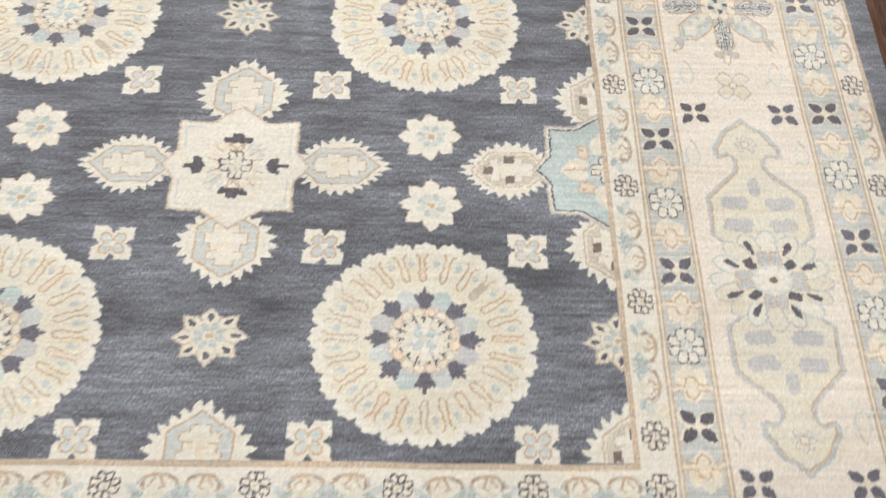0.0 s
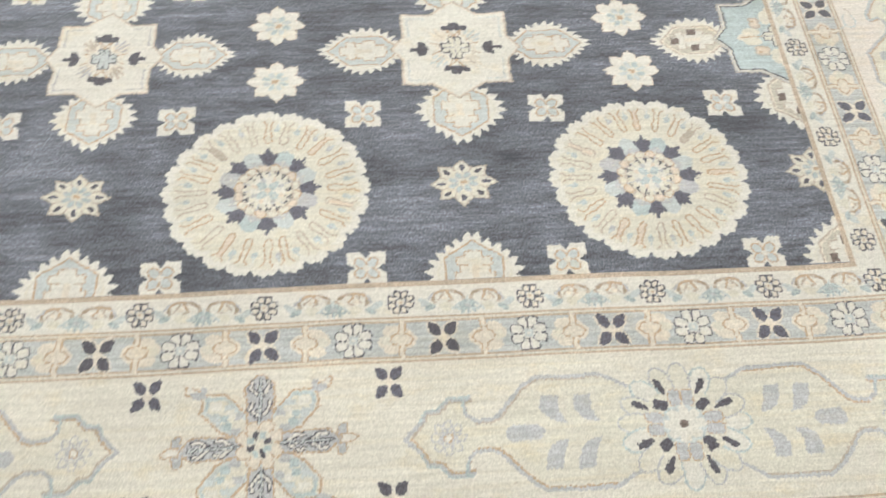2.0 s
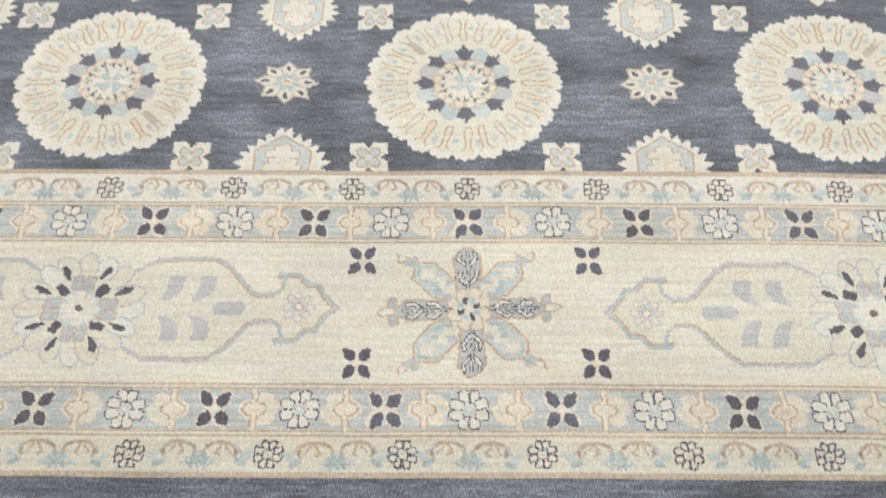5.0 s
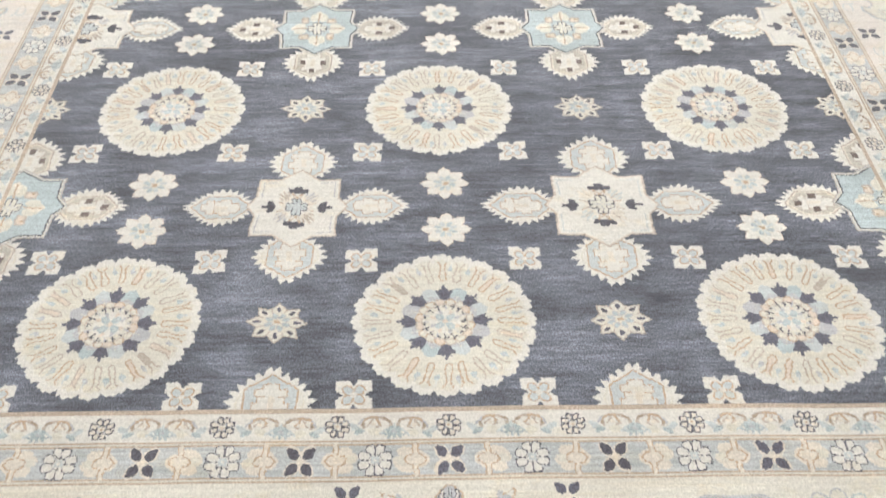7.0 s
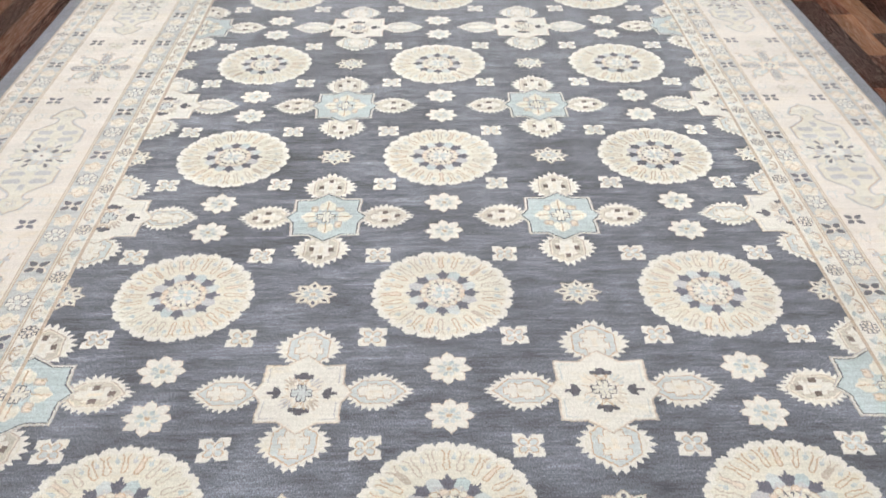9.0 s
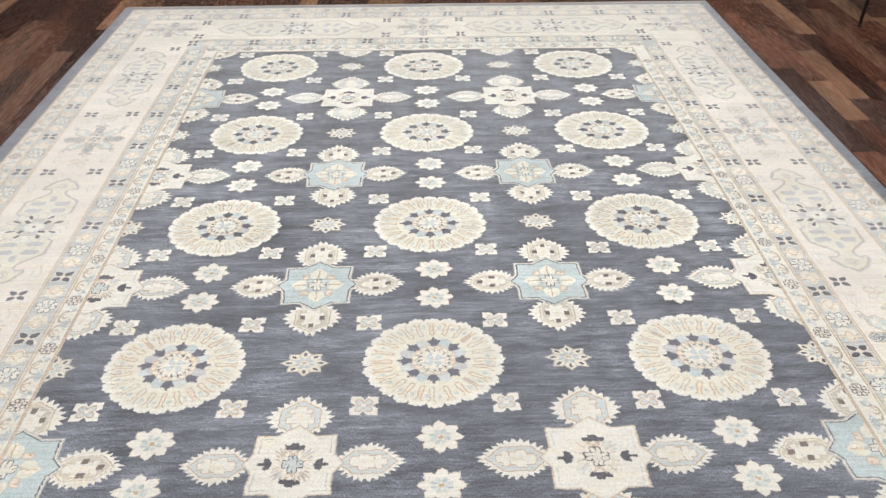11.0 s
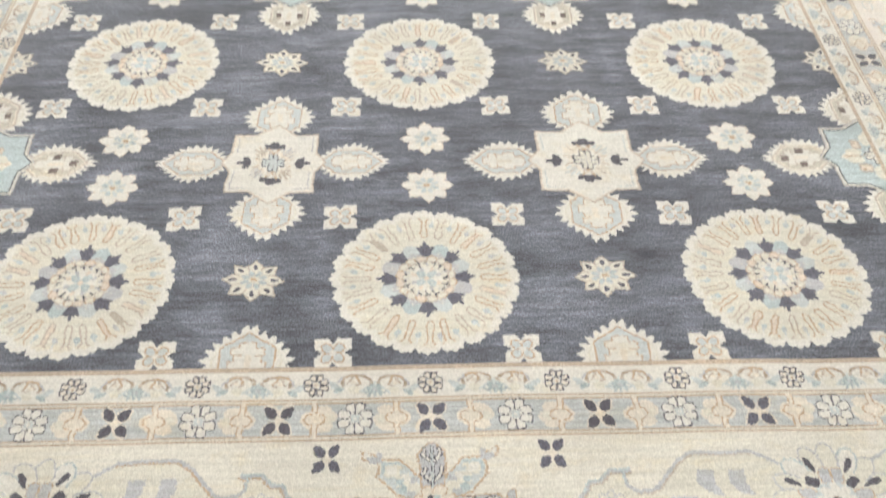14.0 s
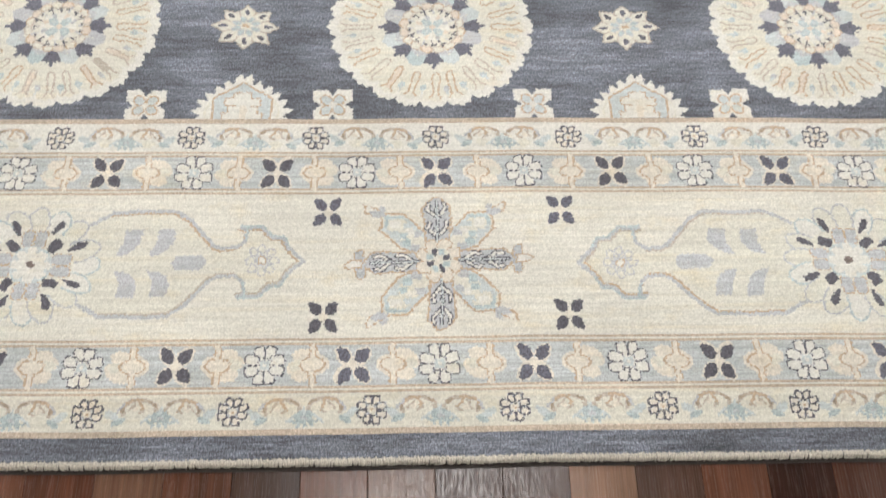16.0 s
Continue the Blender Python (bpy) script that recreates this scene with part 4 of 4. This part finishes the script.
for s, ex in ((-1, EDGE_W), (1, EDGE_E)):
    weave_part("palmette_leaf", corner_leaf[s], ex, -0.325, Z_LEAF, 90, sy=s)
    weave_part("palmette_leaf", corner_leaf[s], ex, 2.968, Z_LEAF, 270, sy=-s)

# guard bands and main border
g_flower = [octofoil_chart(0.0212, CREAM).mesh("guard_flower") for _ in range(3)]
b_flower = [octofoil_chart(0.0288, IVORY).mesh("blue_band_flower") for _ in range(3)]
d_cross = [dark_cross_chart(0.0268, True, c).mesh("dark_cross") for c in (DARK, DARK, NAVY, NAVY)]
m_cross = [dark_cross_chart(0.0246, False, c).mesh("dark_cross") for c in (DARK, NAVY, NAVY)]
t_cross = [tan_cross_chart().mesh("tan_cross") for _ in range(3)]
scrolls = [scroll_chart().mesh("vine_scroll") for _ in range(3)]
bigfl = [border_flower_chart().mesh("border_flower") for _ in range(2)]
vases = {-1: [vase_chart(False).mesh("vase_outline") for _ in range(2)], 1: [vase_chart(False, GREYBLUE).mesh("vase_outline") for _ in range(2)]}
side_vases = [vase_chart(True).mesh("vase_outline") for _ in range(2)]
sprigs = [sprig_chart().mesh("sprig") for _ in range(2)]
compasses = [compass_chart().mesh("compass_motif") for _ in range(2)]
faint = faint_flower_chart().mesh("faint_flower")


def pick(meshes):
    return meshes[random.randrange(len(meshes))]


def mid(v, k):
    return (v[k] + v[k + 1]) / 2


def along(side, s, k):
    """A place on band k, s along it: (x, y, turn, stretch across)."""
    if side == "near":
        return s + 0.016 * math.sin(math.pi * min(abs(s) / 0.86, 1.0)), mid(NEAR, k), 0, 1.0
    if side == "far":
        return s, mid(FAR, k), 180, 1.25
    return (mid(EAST, k), s, 90, 1.0) if side == "east" else (-mid(WEST, k), s, 270, 1.0)


def lay(name, meshes, side, s, k, off=0.0, turn=0.0, sx=1.0, sy=1.0, under=None):
    x, y, a, st = along(side, s, k)
    if side in ("near", "far"):
        y += off * st
    else:
        x += off
    if (a + turn) % 180 == 90 and side in ("near", "far"):
        sx, sy = sx * st, sy
    else:
        sy = sy * st
    return weave_part(name, pick(meshes), x, y, Z_MOTIF + (0.0002 if not under else 0.0001), a + turn + random.uniform(-2, 2) * (0.3 if under else 1.0), sx, sy, under=under)


def steps(start, step, lo, hi):
    v = start + step * math.ceil((lo - start) / step)
    while v <= hi:
        yield v
        v += step


def guard(side, k, start, step, lo, hi, flip=0):
    for s in steps(start, step, lo, hi):
        lay("guard_flower", g_flower, side, s, k)
    for s in steps(start + step / 2, step, lo, hi):
        lay("vine_scroll", scrolls, side, s, k, turn=flip)


def blue_guard(side, k, start, step, lo, hi):
    for s in steps(start, step, lo, hi):
        lay("dark_cross", d_cross, side, s, k)
    for s in steps(start + step / 2, step, lo, hi):
        lay("blue_band_flower", b_flower, side, s, k)
    for d in (0.245, 0.755):
        for s in steps(start + step * d, step, lo, hi):
            a = 0 if d < 0.5 else 180
            if side in ("far", "west"):
                a += 180
            lay("tan_cross", t_cross, side, s, k, turn=a)


for side in ("near", "far"):
    guard(side, 0, 0.0, 0.206, -1.02, 1.02)
    blue_guard(side, 1, 0.0, 0.269, -1.08, 1.08)
    blue_guard(side, 3, 0.129, 0.263, -1.39, 1.39)
    guard(side, 4, 0.1, 0.2035, -1.45, 1.45, 0)
guard("east", 0, -0.148, 0.2155, -0.16, 2.76, 180)
blue_guard("east", 1, -0.134, 0.2568, -0.24, 2.85)
blue_guard("east", 3, 0.18, 0.2606, -0.54, 3.28)
guard("east", 4, 0.506, 0.2155, -0.58, 3.36, 180)
guard("west", 0, -0.100, 0.2035, -0.16, 2.76, 180)
blue_guard("west", 1, -0.076, 0.2775, -0.24, 2.85)
blue_guard("west", 3, 0.0075, 0.2785, -0.54, 3.28)
guard("west", 4, 0.506, 0.2155, -0.58, 3.36, 180)

# main border: compasses and flowers in turn
for side in ("near", "far"):
    lay("compass_motif", compasses, side, 0.0, 2)
    for s in (-1, 1):
        big = lay("border_flower", bigfl, side, s * 0.626, 2)
        lay("vase_outline", vases[s], side, s * 0.626, 2, turn=180 if (s > 0) == (side == "near") else 0, sx=1.0 + 0.02 * s, under=big)
        lay("vase_outline", vases[s], side, s * 0.626, 2, turn=0 if (s > 0) == (side == "near") else 180, sx=0.95, under=big)
        for o in (-0.0875, 0.0875):
            lay("dark_cross", m_cross, side, s * 0.183, 2, o)
            lay("dark_cross", m_cross, side, s * 1.07, 2, o * 0.92)
SIDE_FLOWERS, SIDE_COMPASS = (0.109, 1.297, 2.525), (0.690, 1.915)
for side, shift in (("east", 0.0), ("west", 0.012)):
    for s in SIDE_COMPASS:
        lay("compass_motif", compasses, side, s + shift, 2, sx=0.98)
        for d in (-1, 1):
            lay("faint_flower", [faint], side, s + shift + d * 0.190, 2)
            for o in (-0.083, 0.083):
                lay("sprig", sprigs, side, s + shift + d * 0.160, 2, o, turn=270 if d > 0 else 90)
    for s in SIDE_FLOWERS:
        big = lay("border_flower", bigfl, side, s + shift, 2, turn=90, sy=0.92)
        for t in (0, 180):
            lay("vase_outline", side_vases, side, s + shift, 2, turn=t, under=big)
        for d in (-1, 1):
            for o in (-0.097, 0.097):
                lay("sprig", sprigs, side, s + shift + d * 0.245, 2, o, turn=90 if d > 0 else 270)
    for s in (-0.219, 0.437, 0.935, 1.660, 2.140, 2.870):
        for o in (-0.081, 0.081):
            lay("dark_cross", m_cross, side, s + shift, 2, o)
for s in (-1, 1):
    for y in (mid(NEAR, 0), mid(FAR, 0)):
        weave_part("guard_flower", pick(g_flower), mid(EAST, 0) if s > 0 else -mid(WEST, 0), y, Z_MOTIF + 0.0002)
    for y, t in ((mid(NEAR, 2), 0), (mid(FAR, 2), 180)):
        weave_part("compass_motif", compasses[0], mid(EAST, 2) if s > 0 else -mid(WEST, 2), y, Z_MOTIF + 0.0002, t)


def end_fringe(y, out, label):
    """A bound cotton end: a dense row of short cream tufts over the last wefts."""
    verts, faces = [], []
    x = -WEST[6]
    while x < EAST[6]:
        wd = random.uniform(0.0022, 0.0036)
        ln, ht = random.uniform(0.0090, 0.0108), random.uniform(0.0100, 0.0114)
        cx, cy = sway(x + wd / 2, y)
        lean = random.uniform(-0.002, 0.002)
        b = len(verts)
        for u, zz, ww in ((-0.002, ht * 0.9, 0.8), (0.004, ht, 1.0), (ln * 0.8, ht * 0.8, 1.0), (ln, 0.0060, 0.8)):
            for v in (-0.5, 0.0, 0.5):
                verts.append((cx + v * wd * ww + lean * u / ln, cy + out * u, max(0.0005, zz - (0.0012 if v else 0))))
        for r in range(3):
            for c in range(2):
                f = (b + r * 3 + c, b + r * 3 + c + 1, b + r * 3 + c + 4, b + r * 3 + c + 3)
                faces.append(f if out > 0 else f[::-1])
        x += wd * 0.62
    ob = mesh_object("fringe", verts, faces, [FRINGE], parent=rug, smooth=True)
    return tagged(ob, label, kind="stuff")


# dark strips below the fringes paint the contact shadow on the floor
FRINGE_SHADE = plain_mat("dark_fringe_shade", (0.035, 0.028, 0.024), 0.9, 0.0, 0.2, 300)
ground_sheet("fringe_shadow_strip", -WEST[6] + 0.004, EAST[6] - 0.004, NEAR[6] - 0.0140, NEAR[6], 0.0022, [FRINGE_SHADE], 0.045, "painted dark shadow strip under the fringe")
ground_sheet("fringe_shadow_strip", -WEST[6] + 0.004, EAST[6] - 0.004, FAR[6], FAR[6] + 0.0140, 0.0022, [FRINGE_SHADE], 0.045, "painted dark shadow strip under the fringe")
end_fringe(NEAR[6] + 0.001, -1, "short cream cotton fringe")
end_fringe(FAR[6] - 0.001, 1, "short cream cotton fringe")


# ---- chair at the room's side ----
def side_chair(x, y, turn):
    root = tagged(new("side_chair"), "dark upholstered chair on thin black metal legs", "chair")
    root.matrix_basis = pose(x, y, 0, 0, 0, turn)
    for sx in (-1, 1):
        for sy in (-1, 1):
            bm = add_tube(bmesh.new(), (sx * 0.25, sy * 0.25, 0.0), (sx * 0.19, sy * 0.19, 0.42), 0.008, 0.012)
            add_tube(bm, (sx * 0.25, sy * 0.25, 0.0), (sx * 0.2485, sy * 0.2485, 0.012), 0.0105, 0.0095)
            part("leg", bm, BLACK_METAL, root, "thin tapered black metal leg")
    part("seat", add_box(bmesh.new(), -0.24, -0.24, 0.42, 0.24, 0.24, 0.50, 0.025), SEAT_FABRIC, root)
    part("backrest", add_box(bmesh.new(), -0.23, 0.20, 0.52, 0.23, 0.25, 0.88, 0.02), SEAT_FABRIC, root)
    for s in (-1, 1):
        part("back_post", add_tube(bmesh.new(), (s * 0.18, 0.21, 0.46), (s * 0.18, 0.225, 0.60), 0.010, 0.010), BLACK_METAL, root)
    return root


side_chair(2.44, 3.36, 0)


# ---- floor strips ----
def strip_mesh(w, l):
    g, b, t = 0.0003, 0.0005, 0.0
    x0, x1, y0, y1 = -w / 2 + g, w / 2 - g, -l / 2 + g, l / 2 - g
    v = [(x0, y0, -0.004), (x1, y0, -0.004), (x1, y1, -0.004), (x0, y1, -0.004), (x0, y0, -b), (x1, y0, -b), (x1, y1, -b), (x0, y1, -b),
         (x0 + b, y0 + b, t), (x1 - b, y0 + b, t), (x1 - b, y1 - b, t), (x0 + b, y1 - b, t)]
    f = [(8, 9, 10, 11)] + [(a + i, a + (i + 1) % 4, a + 4 + (i + 1) % 4, a + 4 + i) for a in (0, 4) for i in range(4)]
    return v, f


LENGTHS = (0.42, 0.56, 0.70, 0.84, 0.98, 1.12)
# the seams between the courses, from the west wall to the east wall
MIDDLE = [0.1755 + 0.0933 * k for k in range(-18, 15)]
SEAMS = [-1.642 - 0.0955 * k for k in range(35, -1, -1)] + MIDDLE + [1.5555 + 0.0955 * k for k in range(36)]
# stains of the courses before the rug's near end, from the seam at -0.664 eastwards
NEAR_STAINS = (3, 2, 4, 3, 1, 3, 4, 1, 1, 5, 1, 3, 0, 2)
# courses beside the rug: the seam west of the course, the stain south of the first joint, then joint and stain in turn
EAST_COURSES = [
    (1.482, 2, ((1.90, 0), (2.60, 2))), (1.5555, 3, ((1.75, 0), (2.57, 3), (3.35, 2))), (1.651, 2, ((2.02, 5), (2.42, 3), (3.10, 2))), (1.7465, 1, ((2.225, 5), (2.785, 2), (3.5, 4))),
    (1.842, 2, ((2.20, 0), (3.01, 5), (3.60, 2))), (1.9375, 3, ((2.40, 2), (3.30, 0))), (2.033, 1, ((2.30, 4), (3.40, 2))), (2.1285, 0, ((2.90, 2), (3.60, 1))),
]
WEST_COURSES = [
    (-1.642, 0, ((1.70, 2), (2.50, 0))), (-1.7375, 2, ((1.95, 4), (2.895, 0), (3.60, 2))), (-1.833, 3, ((2.16, 1), (2.66, 2), (3.30, 0))), (-1.9285, 0, ((2.38, 4), (3.20, 2))),
    (-2.024, 2, ((2.50, 4), (3.35, 0))), (-2.1195, 1, ((2.45, 3), (3.09, 0))),
]
KNOWN = [(0.1755 + 0.0933 * (k - 9), stain, ()) for k, stain in enumerate(NEAR_STAINS)] + EAST_COURSES + WEST_COURSES
strip_data = {}


def strip(x0, x1, ya, yb, tone):
    key = (round(x1 - x0, 4), round(yb - ya, 3), tone)
    if key not in strip_data:
        v, f = strip_mesh(x1 - x0, yb - ya)
        strip_data[key] = bpy.data.meshes.new("strip")
        strip_data[key].from_pydata(v, [], f)
        strip_data[key].materials.append(PLANK_TONES[tone])
    ob = new("strip", strip_data[key])
    ob.parent = floor
    ob.location = ((x0 + x1) / 2, (ya + yb) / 2, 0)


rest_v, rest_f, made = [], [], 0
lay_rng = random.Random(11)
for x0, x1 in zip(SEAMS, SEAMS[1:]):
    if x0 < -FLOOR_X or x1 > FLOOR_X:
        continue
    x = (x0 + x1) / 2
    known = [k for k in KNOWN if abs(k[0] - x0) < 0.01]
    if known:
        _, tone, joints = known[0]
        y, end = (-1.45, -0.35) if not joints else (0.75, 0)
        edges = [y] + [j for j, _ in joints] + [end if not joints else joints[-1][0] + 0.7]
        for ya, yb, tn in zip(edges, edges[1:], [tone] + [t for _, t in joints]):
            strip(x0, x1, ya, yb, tn)
            made += 1
        spans = [(FLOOR_Y0, edges[0]), (edges[-1], FLOOR_Y1)]
    else:
        spans = [(FLOOR_Y0, FLOOR_Y1)]
    for lo, hi in spans:
        y = lo - (lay_rng.uniform(0, 0.9) if lo == FLOOR_Y0 else 0)
        while y < hi:
            l = lay_rng.choice(LENGTHS)
            ya, yb = max(y, lo), min(y + l, hi)
            y += l
            if yb - ya < 0.02 or (abs(x) < 1.40 and ya > -0.60 and yb < 3.40):
                continue
            near = (1.40 < abs(x) < 2.75 and -0.3 < yb and ya < 4.3) or (abs(x) <= 1.40 and -1.6 < yb < 0.4)
            if near and yb - ya == l and made < 300:
                strip(x0, x1, ya, yb, lay_rng.choice((0, 1, 2, 2, 3, 4, 5)))
                made += 1
            else:
                v, f = strip_mesh(x1 - x0, yb - ya)
                b = len(rest_v)
                rest_v += [(vx + x, vy + (ya + yb) / 2, vz) for vx, vy, vz in v]
                rest_f += [tuple(b + i for i in q) for q in f]
tagged(mesh_object("far_strips", rest_v, rest_f, [PLANK_REST], parent=floor), kind="stuff")
